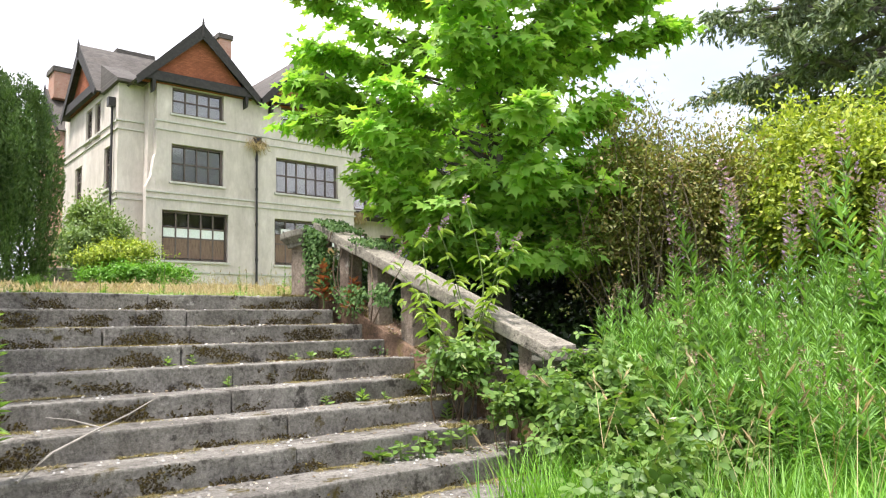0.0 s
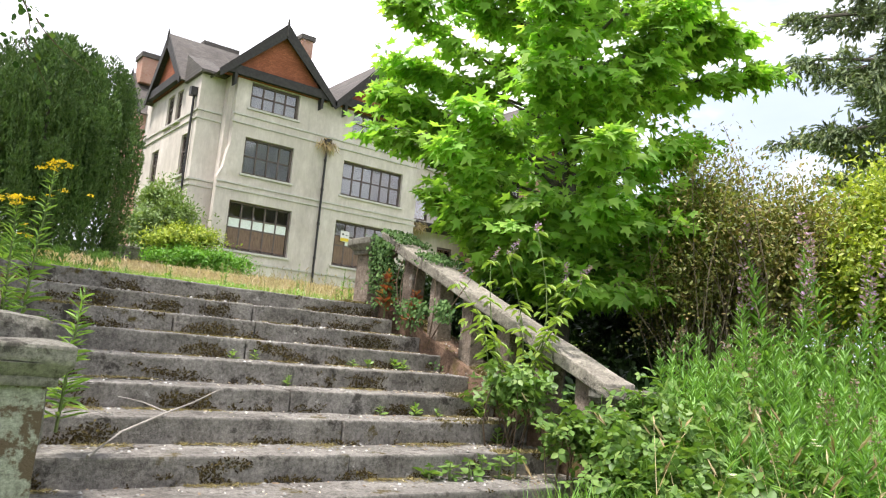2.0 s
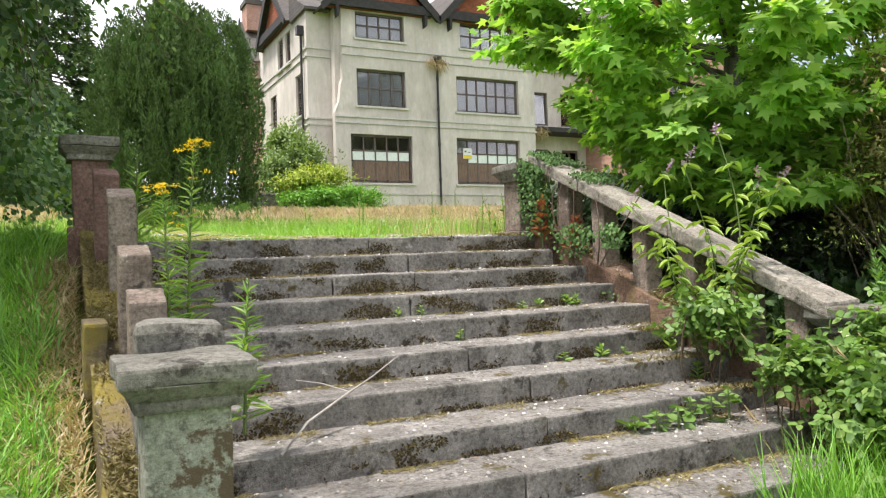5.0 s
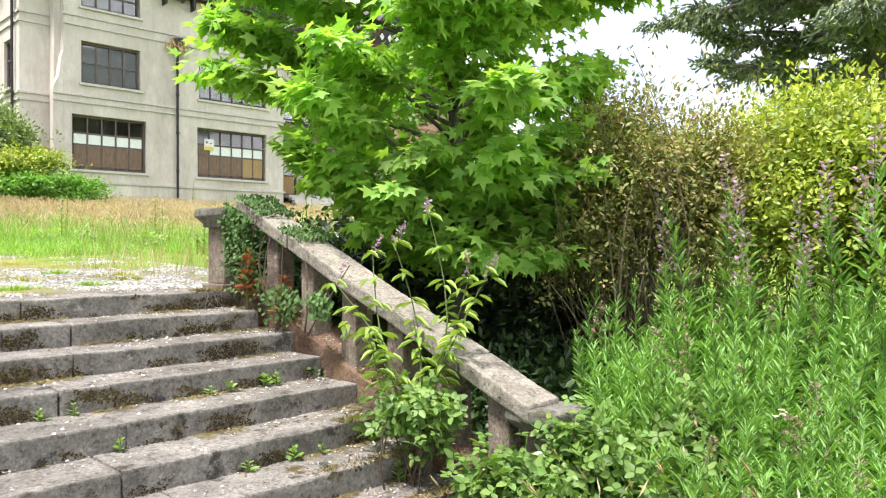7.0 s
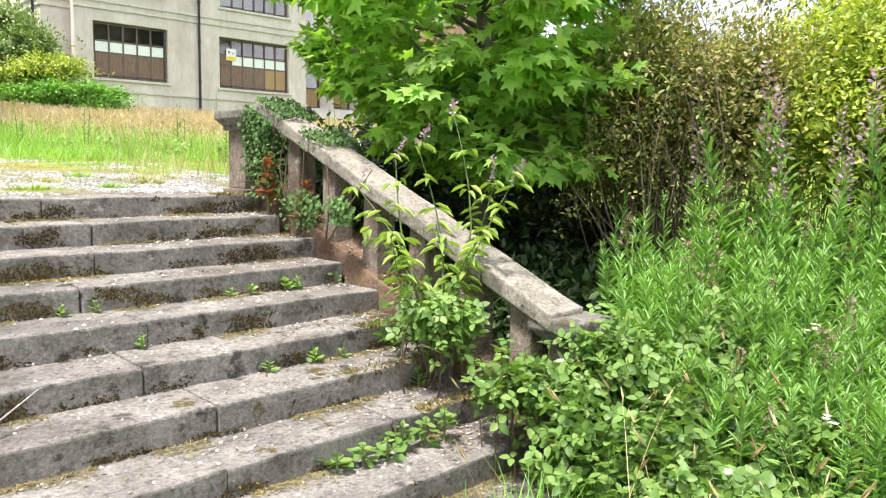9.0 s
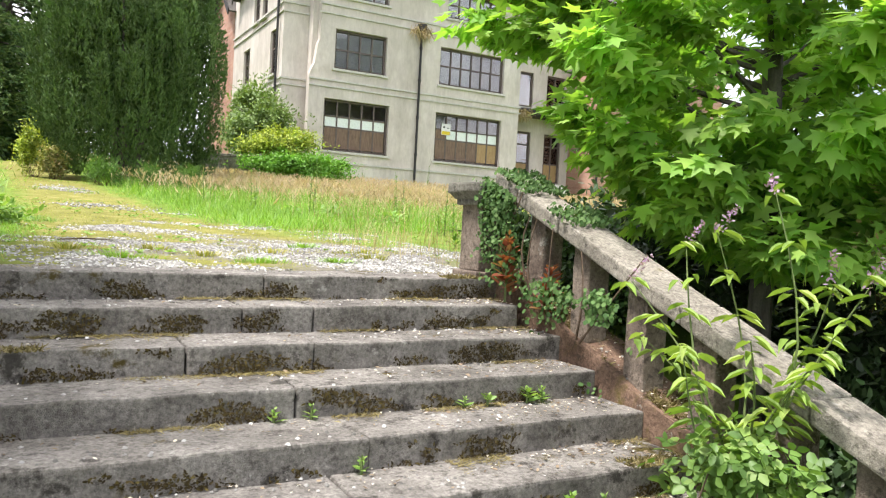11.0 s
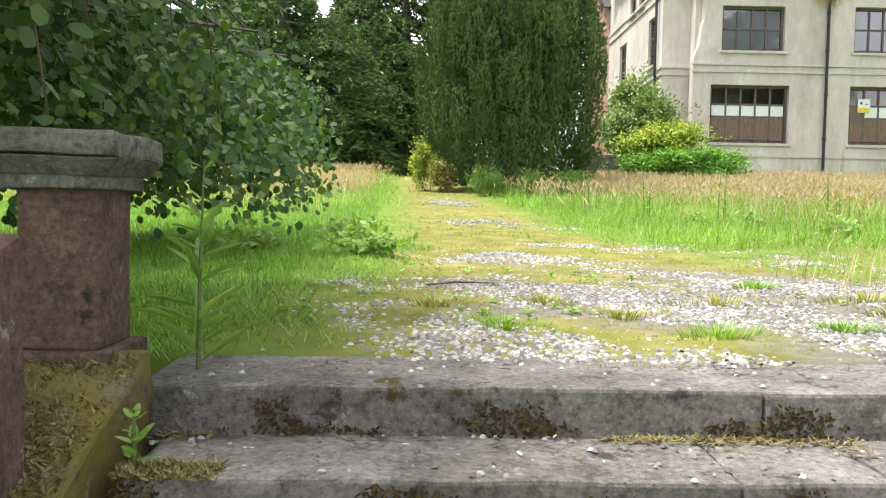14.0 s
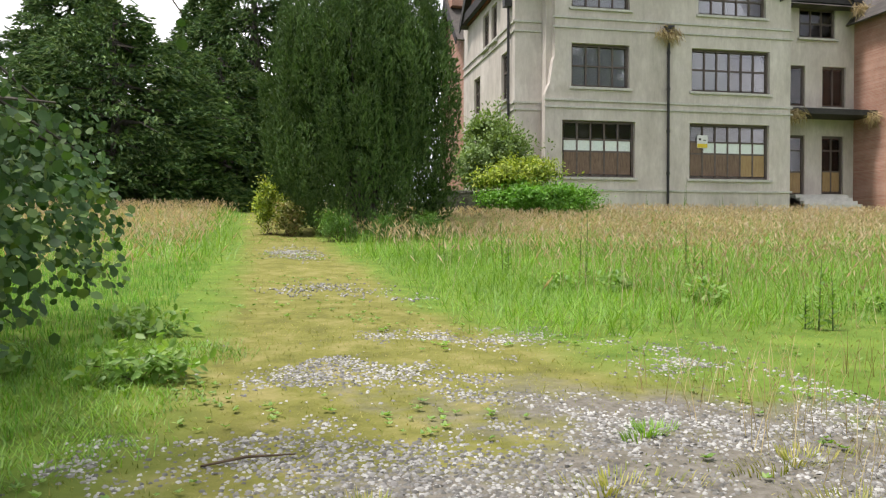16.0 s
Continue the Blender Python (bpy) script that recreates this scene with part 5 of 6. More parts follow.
def garden_wall():
    bm = bmesh.new()
    g = float(ground_z(9.6, 38.6))
    box(bm, 8.9, 11.2, 38.4, 38.8, g - 0.3, g + 1.05)
    box(bm, 8.85, 11.25, 38.34, 38.86, g + 1.05, g + 1.17)
    worn(bm, 0.2, 0.02, 0.02, 9)
    tagged(part("garden_wall", bm, M_CAP), "low dark stone garden wall beside the shrubs", "wall", kind="structure")


garden_wall()


# ---- grass ----
def grass(name, xs, ys, n, height, width, mat, label, seed, keep=None, lean=0.35, group=""):
    q = rng(seed)
    x, y = q.uniform(*xs, n), q.uniform(*ys, n)
    if keep is not None:
        k = keep(x, y, q)
        x, y = x[k], y[k]
    m = len(x)
    z = ground_z(x, y)
    a = q.uniform(0, math.tau, m)
    h = height * q.uniform(0.5, 1.15, m)
    along = np.stack([np.cos(a) * lean * q.uniform(0, 1, m), np.sin(a) * lean * q.uniform(0, 1, m), np.ones(m)], 1)
    up = np.stack([np.cos(a), np.sin(a), np.full(m, 0.01)], 1)
    P = places(np.stack([x, y, z - 0.02], 1), along, up, np.stack([np.full(m, width) * q.uniform(0.7, 1.3, m), h, h], 1))
    shape = (BLADE, BLADE_F) if name == "bank_grass" else (THIN, THIN_F)
    return tagged(soup(name, [(*shape, P)], mat), label, "grass", kind="stuff"), (x, y, z, h, along)


def patchy(x, y, scale, seed):
    return np.array([noise.noise(Vector((a * scale, b * scale, seed))) for a, b in zip(x, y)])


def gravel_mask(x, y):
    """Low where the gravel shows."""
    return patchy(x, y, 0.9, 3) * 0.7 + patchy(x, y, 3.1, 8) * 0.35 + 0.24 * np.maximum(np.abs(x - 4.65) - 1.5, 0) + 0.14 * np.maximum(y - 11.0, 0)


def drive_off(x, y):
    return np.abs(x - (4.1 - 0.045 * y))


grass("lawn_grass", (-3, 12), (8.5, 15), 110000, 0.05, 0.007, L_SHORT, "short mossy turf beside the gravel", 1,
      lambda x, y, q: (gravel_mask(x, y) > 0.06 + 0.09 * q.normal(size=len(x))) & ~((x > 1.3) & (x < 5.8) & (y < 8.7)), 1.8)
grass("lawn_grass", (-8, 16), (15, 30), 90000, 0.06, 0.008, L_SHORT, "short mossy turf of the old drive", 2, lambda x, y, q: drive_off(x, y) < 2.6, 1.8)
grass("meadow_grass", (4.6, 30), (13.5, 24), 75000, 0.3, 0.01, L_GRASS, "bright green uncut meadow grass", 3, lambda x, y, q: (drive_off(x, y) > 1.7 + 0.5 * q.normal(size=len(x))) & (y > 13.8 + 0.12 * (x - 6) + 0.5 * q.normal(size=len(x))), 1.3)
grass("meadow_grass", (-8, 34), (22, 42), 60000, 0.45, 0.018, L_GRASS, "bright green uncut meadow grass", 4, lambda x, y, q: drive_off(x, y) > 1.6 + 0.3 * q.normal(size=len(x)), 1.2)
grass("bank_grass", (-4, 1.3), (1.0, 8.6), 70000, 0.3, 0.008, L_LUSH, "lush long grass on the shaded bank", 5, lambda x, y, q: (x < 1.2 - 0.12 * q.uniform(size=len(x))) & (patchy(x, y, 0.9, 9) + 0.4 * patchy(x, y, 3.0, 2) > -0.25 + 0.2 * q.normal(size=len(x))), 1.3)
grass("lawn_grass", (-9, 1.6), (8.6, 22), 60000, 0.13, 0.009, L_LUSH, "soft green grass under the weeping tree", 6, lambda x, y, q: drive_off(x, y) > 1.5 + 0.4 * q.normal(size=len(x)))
grass("bank_grass", (4.2, 9), (0.3, 4.4), 26000, 0.5, 0.008, L_LUSH, "long grass at the foot of the willowherb", 7, lambda x, y, q: x + y > 6.3)


grass("straw_litter", (0.98, 1.36), (4.4, 8.0), 5000, 0.13, 0.008, L_STRAW, "dry straw along the foot of the kerb", 8, None, 2.2)


def seed_heads(name, xs, ys, n, height, mat, label, seed, keep=None, size=0.1):
    q = rng(seed)
    x, y = q.uniform(*xs, n), q.uniform(*ys, n)
    if keep is not None:
        k = keep(x, y, q)
        x, y = x[k], y[k]
    m = len(x)
    z = ground_z(x, y)
    h = height * q.uniform(0.6, 1.15, m)
    a = q.uniform(0, math.tau, m)
    lean = np.stack([np.cos(a) * 0.22, np.sin(a) * 0.22, np.ones(m)], 1) + q.normal(size=(m, 3)) * 0.06
    up = np.stack([np.cos(a), np.sin(a), np.full(m, 0.01)], 1)
    base = np.stack([x, y, z], 1)
    stalk = places(base, lean, up, np.stack([np.full(m, 0.005), h, h * 0.5], 1))
    tips = base + unit(lean) * (h * 0.88)[:, None] + up * (h * 0.1)[:, None]
    heads = places(tips, lean + up * 0.6, np.array([0, 0, 1.0]) + q.normal(size=(m, 3)) * 0.4, q.uniform(0.7, 1.4, m) * size)
    return tagged(soup(name, [(BLADE, BLADE_F, stalk), (AWN, TUFT_F, heads)], mat), label, "grass", kind="stuff")


seed_heads("seeding_grass", (-9, 34), (15, 41.5), 52000, 0.5, L_SEED, "tall grass with pinkish seed heads", 11, lambda x, y, q: (drive_off(x, y) > 2.0 + 0.3 * q.normal(size=len(x))) & (y > 23.5 + q.normal(size=len(x)) * 3.5 + 4.0 * patchy(x, y, 0.12, 5)), 0.17)
seed_heads("seeding_grass", (6.5, 14), (13.5, 22), 900, 0.6, L_STRAW, "scattered straw-coloured grass stalks", 12, None, 0.09)
seed_heads("seeding_grass", (4.6, 8.5), (1.0, 4.4), 420, 0.95, L_STRAW, "dry grass stalks among the willowherb", 13, lambda x, y, q: x + y > 6.8, 0.1)
seed_heads("seeding_grass", (5.2, 8.5), (9.4, 12.2), 500, 0.35, L_STRAW, "dry reddish stalks by the gravel", 14, None, 0.035)


# ---- gravel and litter ----
def gravel():
    q = rng(71)
    n = 70000
    x, y = q.uniform(1.8, 6.6, n), q.uniform(8.5, 14.5, n)
    w = gravel_mask(x, y)
    k = w < 0.03 + 0.13 * q.normal(size=n)
    x, y = x[k], y[k]
    m = len(x)
    z = ground_z(x, y) - 0.004
    P = places(np.stack([x, y, z], 1), ball(q, m) * np.array([1, 1, 0.25]), np.array([0, 0, 1.0]) + q.normal(size=(m, 3)) * 0.3, q.uniform(0.012, 0.029, m))
    tagged(soup("gravel", [(CHIP, CHIP_F, P)], L_GRAVEL), "pale grey gravel thinly spread over the drive", "gravel", kind="stuff")


def step_litter():
    q = rng(72)
    pos, al, size = [], [], []
    chips = []
    for k in range(COUNT):
        y0, z = TOP_Y - TREAD * k, -RISE * k
        n = 3600 if k else 500
        x = q.uniform(STAIR_L, STAIR_R, n)
        keep = patchy(x, np.full(n, k * 3.3), 1.9, 5) > 0.02
        x = x[keep]
        n = len(x)
        y = y0 + TREAD - np.abs(q.normal(size=n)) * 0.06 * (0.4 + np.abs(patchy(x, np.full(n, k * 1.7), 5.0, 2)) * 2) - 0.003
        pos.append(np.stack([x, y, np.full(n, z + 0.004)], 1))
        a = q.uniform(0, math.tau, n)
        al.append(np.stack([np.cos(a), np.sin(a) * 0.6, q.uniform(0, 0.35, n)], 1))
        size.append(np.stack([np.full(n, 0.005), q.uniform(0.012, 0.05, n), np.full(n, 0.01)], 1))
        c = 120
        chips.append(np.stack([q.uniform(STAIR_L, STAIR_R, c), y0 + TREAD * q.beta(1.2, 0.7, c), np.full(c, z)], 1))
    p = np.concatenate(pos)
    P = places(p, np.concatenate(al), np.array([0, 0, 1.0]) + q.normal(size=p.shape) * 0.3, np.concatenate(size))
    tagged(soup("moss_litter", [(THIN, THIN_F, P)], L_MOSS), "dry brown moss and straw at the back of the treads", "litter", kind="stuff")
    for x0, x1 in ((1.36, 1.68), (5.48, 5.76)):
        y = q.uniform(4.95, 8.0, 90)
        chips.append(np.stack([q.uniform(x0, x1, 90), y, slope_z(y) + (0.125 if x0 < 3 else 0.065)], 1))
    p = np.concatenate(chips)
    P = places(p, ball(q, len(p)) * np.array([1, 1, 0.1]), np.array([0, 0, 1.0]) + q.normal(size=p.shape) * 0.15, q.uniform(0.006, 0.022, len(p)))
    tagged(soup("stone_chips", [(CHIP, CHIP_F, P)], L_GRAVEL), "white stone chips scattered over the steps", "litter", kind="stuff")


gravel()
step_litter()


def kerb_moss():
    """Cushions of moss on the tops of the flank kerbs and at the ends of some treads."""
    q = rng(73)
    pos = []
    for x0, x1 in ((1.35, 1.68), (5.48, 5.76)):
        n = 15000
        x, y = q.uniform(x0, x1, n), q.uniform(4.95, 8.0, n)
        k = patchy(x, y, 2.2, 6) > (-0.45 if x0 < 3 else -0.12)
        x, y = x[k], y[k]
        pos.append(np.stack([x, y, slope_z(y) + (0.125 if x0 < 3 else 0.065)], 1))
    for k, x0, x1 in ((1, 1.72, 2.0), (2, 1.72, 2.4), (3, 1.72, 2.1), (6, 4.6, 5.4), (7, 4.8, 5.4), (0, 5.0, 5.3), (5, 5.0, 5.4)):
        n = 900
        x = x0 + (x1 - x0) * q.beta(1.0, 1.0, n)
        pos.append(np.stack([x, TOP_Y - TREAD * k + q.uniform(-0.005, 0.12, n), np.full(n, -RISE * k - 0.005)], 1))
    p = np.concatenate(pos)
    m = len(p)
    P = places(p, ball(q, m) * np.array([1, 1, 0.4]) + np.array([0, 0, 0.5]), ball(q, m), np.stack([np.full(m, 0.009), q.uniform(0.012, 0.045, m), np.full(m, 0.02)], 1))
    tagged(soup("moss_cushion", [(THIN, THIN_F, P)], L_MOSS), "yellow-brown moss cushions on kerbs and treads", "moss", kind="stuff")


kerb_moss()


def riser_moss():
    """Dark moss crusts on the lower part of the risers."""
    q = rng(75)
    pos = []
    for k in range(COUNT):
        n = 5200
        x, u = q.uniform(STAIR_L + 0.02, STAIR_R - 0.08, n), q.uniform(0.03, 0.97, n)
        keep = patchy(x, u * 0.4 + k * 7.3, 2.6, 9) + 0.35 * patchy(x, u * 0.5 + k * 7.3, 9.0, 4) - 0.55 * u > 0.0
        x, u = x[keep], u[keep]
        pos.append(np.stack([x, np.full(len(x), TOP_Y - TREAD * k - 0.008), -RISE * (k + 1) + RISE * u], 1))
    p = np.concatenate(pos)
    m = len(p)
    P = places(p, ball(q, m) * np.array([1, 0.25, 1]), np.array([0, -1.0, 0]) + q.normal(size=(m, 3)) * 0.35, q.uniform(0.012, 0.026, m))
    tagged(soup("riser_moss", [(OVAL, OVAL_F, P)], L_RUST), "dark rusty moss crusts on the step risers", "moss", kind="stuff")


riser_moss()


def verge_grass():
    """Short soft grass between the pillar and the gravel."""
    q = rng(76)
    n = 26000
    x, y = q.uniform(-0.4, 3.0, n), q.uniform(8.45, 14.0, n)
    keep = x < 1.75 + 0.12 * (y - 8.5) + 0.55 * patchy(x, y, 1.3, 5) + q.normal(size=n) * 0.12
    x, y = x[keep], y[keep]
    m = len(x)
    a = q.uniform(0, math.tau, m)
    h = q.uniform(0.03, 0.11, m)
    P = places(np.stack([x, y, ground_z(x, y) - 0.005], 1), np.stack([np.cos(a) * 0.7, np.sin(a) * 0.7, np.ones(m)], 1), np.stack([np.cos(a), np.sin(a), np.full(m, 0.01)], 1), np.stack([np.full(m, 0.007), h, h], 1))
    tagged(soup("verge_grass", [(THIN, THIN_F, P)], L_GRASS), "short soft green grass beside the gravel", "grass", kind="stuff")


verge_grass()


def tufts():
    for i, (x, y, r) in enumerate(((4.84, 10.88, 0.13), (4.3, 10.15, 0.24), (3.6, 9.6, 0.2), (2.93, 9.28, 0.18), (3.25, 10.05, 0.14), (5.15, 9.75, 0.16), (3.9, 9.1, 0.16), (5.3, 10.3, 0.2), (2.6, 9.9, 0.18), (4.6, 9.3, 0.12))):
        q = rng(740 + i)
        n = 200
        a, rr = q.uniform(0, math.tau, n), r * np.sqrt(q.uniform(0, 1, n))
        rr = rr * (1 + 0.5 * np.sin(2 * a + i) + 0.3 * np.sin(5 * a + 2 * i))
        xx, yy = x + np.cos(a) * rr * 1.3, y + np.sin(a) * rr * 0.8
        zz = ground_z(xx, yy)
        h = q.uniform(0.03, 0.085, n)
        P = places(np.stack([xx, yy, zz - 0.005], 1), np.stack([np.cos(a) * 0.5, np.sin(a) * 0.5, np.ones(n)], 1), np.stack([np.cos(a), np.sin(a), np.full(n, 0.01)], 1), np.stack([np.full(n, 0.007), h, h], 1))
        tagged(soup("grass_tuft", [(THIN, THIN_F, P)], L_SHORT if i % 3 else L_GRASS), "small green grass tuft growing through the gravel", "grass", "tufts in the gravel", "stuff")


tufts()


def rosettes():
    """Small broad-leaved weeds and clover dotted over the turf of the drive."""
    q = rng(77)
    n = 2600
    y = 9.0 + 20.0 * q.uniform(size=n) ** 1.6
    x = 4.1 - 0.045 * y + q.normal(size=n) * 2.6
    keep = (gravel_mask(x, y) > 0.2) & (patchy(x, y, 0.45, 12) > -0.05) & ((y > 9.2) | (x < 1.0)) & (x > -4)
    x, y = x[keep], y[keep]
    m = len(x)
    leaf, size = 7, np.repeat(q.uniform(0.02, 0.05, m), 7)
    a = q.uniform(0, math.tau, m * leaf)
    p = np.stack([np.repeat(x, leaf), np.repeat(y, leaf), np.repeat(ground_z(x, y), leaf) + 0.015], 1)
    P = places(p, np.stack([np.cos(a), np.sin(a), q.uniform(0.15, 0.8, m * leaf)], 1), np.array([0, 0, 1.0]) + q.normal(size=p.shape) * 0.2, size)
    tagged(soup("rosette_weeds", [(OVAL, OVAL_F, P)], L_WEED), "small broad-leaved weeds dotted over the mossy turf", "plant", kind="stuff")


def drive_gravel():
    """Worn patches of gravel further up the drive."""
    q = rng(78)
    pos = []
    for cx, cy, rx, ry, n in ((3.05, 24.0, 0.6, 1.7, 1300), (3.5, 17.8, 0.8, 0.9, 700), (4.5, 17.0, 0.3, 0.35, 150)):
        r, a = np.sqrt(q.uniform(size=n)) * (1 + 0.25 * q.normal(size=n)), q.uniform(0, math.tau, n)
        x, y = cx + np.cos(a) * r * rx, cy + np.sin(a) * r * ry
        k = patchy(x, y, 1.6, 4) + 0.25 * q.normal(size=n) > 0.0
        pos.append(np.stack([x[k], y[k], ground_z(x[k], y[k]) + 0.01], 1))
    p = np.concatenate(pos)
    P = places(p, ball(q, len(p)) * np.array([1, 1, 0.25]), np.array([0, 0, 1.0]) + q.normal(size=p.shape) * 0.3, q.uniform(0.014, 0.034, len(p)))
    tagged(soup("gravel", [(CHIP, CHIP_F, P)], L_GRAVEL), "worn pale gravel patches along the mossy drive", "gravel", kind="stuff")


def fallen_leaves():
    """Dry leaves and pale petals on the treads, thickest beside the right-hand kerb."""
    q = rng(79)
    for name, mat, n, label, lo, hi in (("fallen_leaves", L_DRY, 1500, "dry brown leaves blown over the steps", 0.014, 0.034), ("fallen_petals", L_PETAL, 900, "pale petals and bleached leaf flakes on the steps", 0.012, 0.03)):
        k = q.integers(0, COUNT, n)
        x = np.where(q.uniform(size=n) < 0.62, STAIR_R - 0.05 - np.abs(q.normal(size=n)) * 0.5, q.uniform(STAIR_L + 0.05, STAIR_R - 0.1, n))
        y = TOP_Y - TREAD * k + TREAD * q.beta(1.6, 0.9, n)
        z = -RISE * k + 0.006
        on = (x > STAIR_L + 0.05) & (k > 0)
        p = np.stack([x, y, z], 1)[on]
        side = np.stack([q.uniform(5.46, 5.76, 260), q.uniform(5.0, 8.0, 260), np.zeros(260)], 1)
        side[:, 2] = slope_z(side[:, 1]) + 0.085
        p = np.concatenate([p, side])
        a = q.uniform(0, math.tau, len(p))
        P = places(p, np.stack([np.cos(a), np.sin(a), q.uniform(0, 0.4, len(p))], 1), np.array([0, 0, 1.0]) + q.normal(size=p.shape) * 0.35, q.uniform(lo, hi, len(p)))
        tagged(soup(name, [(OVAL, OVAL_F, P)], mat), label, "litter", kind="stuff")


rosettes()
drive_gravel()
fallen_leaves()


def sticks():
    bm = bmesh.new()
    tube(bm, [(2.1, 5.24, -1.078), (2.3, 5.47, -0.99), (2.58, 5.68, -0.912), (2.8, 5.85, -0.86), (3.03, 6.01, -0.78)], [0.009, 0.008, 0.007, 0.005, 0.003], 6)
    tube(bm, [(2.6, 5.7, -0.905), (2.48, 5.8, -0.86), (2.36, 5.88, -0.84)], [0.005, 0.004, 0.002], 5)
    tagged(part("fallen_branch", bm, M_DEADWOOD), "thin bare fallen branch lying on the steps", "branch")
    bm = bmesh.new()
    tube(bm, [(2.55, 10.72, 0.07), (2.75, 10.78, 0.085), (2.98, 10.8, 0.08)], [0.006, 0.008, 0.004], 6)
    tagged(part("fallen_stick", bm, M_TWIG), "short dark stick lying at the gravel's edge", "branch")


sticks()


# ---- willowherb stand ----
def herb(seed, height, spike):
    """One upright stem with spiralling narrow leaves and a flower spike."""
    q = rng(seed)
    thing = tagged(empty("willowherb"), "tall willowherb with narrow green leaves" + {"purple": " and purple flowers", "faded": " and a faded brown spike", "": ""}[spike], "plant", "willowherb stand")
    bm = bmesh.new()
    bend = q.normal(size=2) * 0.05
    top = height * (1.12 if spike else 1.0)
    tube(bm, [(0, 0, -0.05), (bend[0], bend[1], height * 0.5), (bend[0] * 2.5, bend[1] * 2.5, top)], [0.006, 0.005, 0.002], 5)
    part("stem", bm, M_STEM, thing)
    n = int(height * 62)
    s = np.sort(q.uniform(0.12, 1.0, n))
    a = np.arange(n) * 2.39996 + q.normal(size=n) * 0.3
    b = 2.5 * s * s
    p = np.stack([bend[0] * b, bend[1] * b, height * s], 1)
    rise = np.interp(s, [0, 0.6, 1], [0.0, 0.6, 1.7])
    d = np.stack([np.cos(a), np.sin(a), rise], 1)
    ln = np.interp(s, [0, 0.5, 0.85, 1], [0.1, 0.15, 0.12, 0.05]) * q.uniform(0.8, 1.2, n)
    P = places(p, d, np.array([0, 0, 1.0]) + q.normal(size=(n, 3)) * 0.2, np.stack([ln * 1.25, ln, ln], 1))
    soup("leaves", [(LANCE, OVAL_F, P)], L_HERB, thing)
    if spike:
        m = 75
        s = q.uniform(0.9, 1.12, m)
        w = np.interp(s, [0.86, 0.93, 1.14], [0.05, 0.035, 0.006])
        a = q.uniform(0, math.tau, m)
        p = np.stack([bend[0] * 2.5 + np.cos(a) * w, bend[1] * 2.5 + np.sin(a) * w, height * s], 1)
        P = places(p, np.stack([np.cos(a), np.sin(a), np.full(m, 0.5)], 1), ball(q, m), q.uniform(0.024, 0.042, m))
        tagged_spike = soup("flower_spike", [(OVAL, OVAL_F, P)], L_PURPLE if spike == "purple" else L_DULLSPIKE, thing)
        tagged(tagged_spike, kind="stuff")
    return thing


def herb_stand():
    q = rng(81)
    kinds = [herb(100 + i, h, s) for i, (h, s) in enumerate(((1.65, "faded"), (1.85, "purple"), (1.6, ""), (1.4, ""), (1.78, "purple"), (1.55, ""), (1.25, "")))]
    spots, tries = [], 0
    while len(spots) < 285 and tries < 6000:
        tries += 1
        x, y = q.uniform(5.3, 9.0), q.uniform(1.3, 6.0)
        if x + y * 0.25 < 6.35 or x - 5.7 < (y - 4.4) * 1.2 or y > 5.4 and x > 7.3:
            continue
        spots.append((x, y))
    for i, (x, y) in enumerate(spots):
        k = kinds[i % 7] if x > 7.2 else kinds[(2, 3, 5, 6, 0)[i % 5]]
        m = Matrix.Translation((x, y, float(ground_z(x, y)) - 0.02)) @ pose(0, 0, 0, q.normal() * 5, q.normal() * 5, q.uniform(0, 360)) @ Matrix.Scale(float(np.clip(0.55 + (x - 5.4) * 0.3, 0.55, 1.1)) * q.uniform(0.88, 1.08), 4)
        if i < 7:
            k.matrix_basis = m
        else:
            copy_thing(k, m)


herb_stand()


def herb_thicket():
    """The crowd of leafy stems that fills the stand."""
    q = rng(83)
    leaves, stems = [], []
    for _ in range(800):
        x, y = q.uniform(5.3, 9.4), q.uniform(1.0, 5.8)
        if x + y * 0.25 < 6.3 or x - 5.7 < (y - 4.4) * 1.2 or y > 5.3 and x > 7.3:
            continue
        h = 1.6 * float(np.clip(0.5 + (x - 5.4) * 0.25, 0.5, 0.98)) * q.uniform(0.75, 1.08)
        z = float(ground_z(x, y)) - 0.02
        lean = q.normal(size=2) * 0.1
        n = int(h * 62)
        s = q.uniform(0.15, 1.0, n)
        a = q.uniform(0, math.tau, n)
        p = np.stack([x + lean[0] * s, y + lean[1] * s, z + h * s], 1)
        ln = np.interp(s, [0, 0.5, 0.85, 1], [0.07, 0.12, 0.11, 0.05]) * q.uniform(0.8, 1.2, n)
        d = np.stack([np.cos(a), np.sin(a), np.interp(s, [0, 0.6, 1], [0.1, 0.7, 1.9])], 1)
        leaves.append(places(p, d, np.array([0, 0, 1.0]) + q.normal(size=(n, 3)) * 0.2, np.stack([ln * 0.9, ln, ln], 1)))
        stems.append(places(np.array([[x, y, z]]), np.array([[lean[0], lean[1], h]]), np.array([[1.0, 0.2, 0]]), np.array([[0.012, h, 0.01]])))
    tagged(soup("willowherb_thicket", [(LANCE, OVAL_F, np.concatenate(leaves)), (THIN, THIN_F, np.concatenate(stems))], L_HERB), "dense green willowherb filling the bank", "plant", kind="stuff")


herb_thicket()


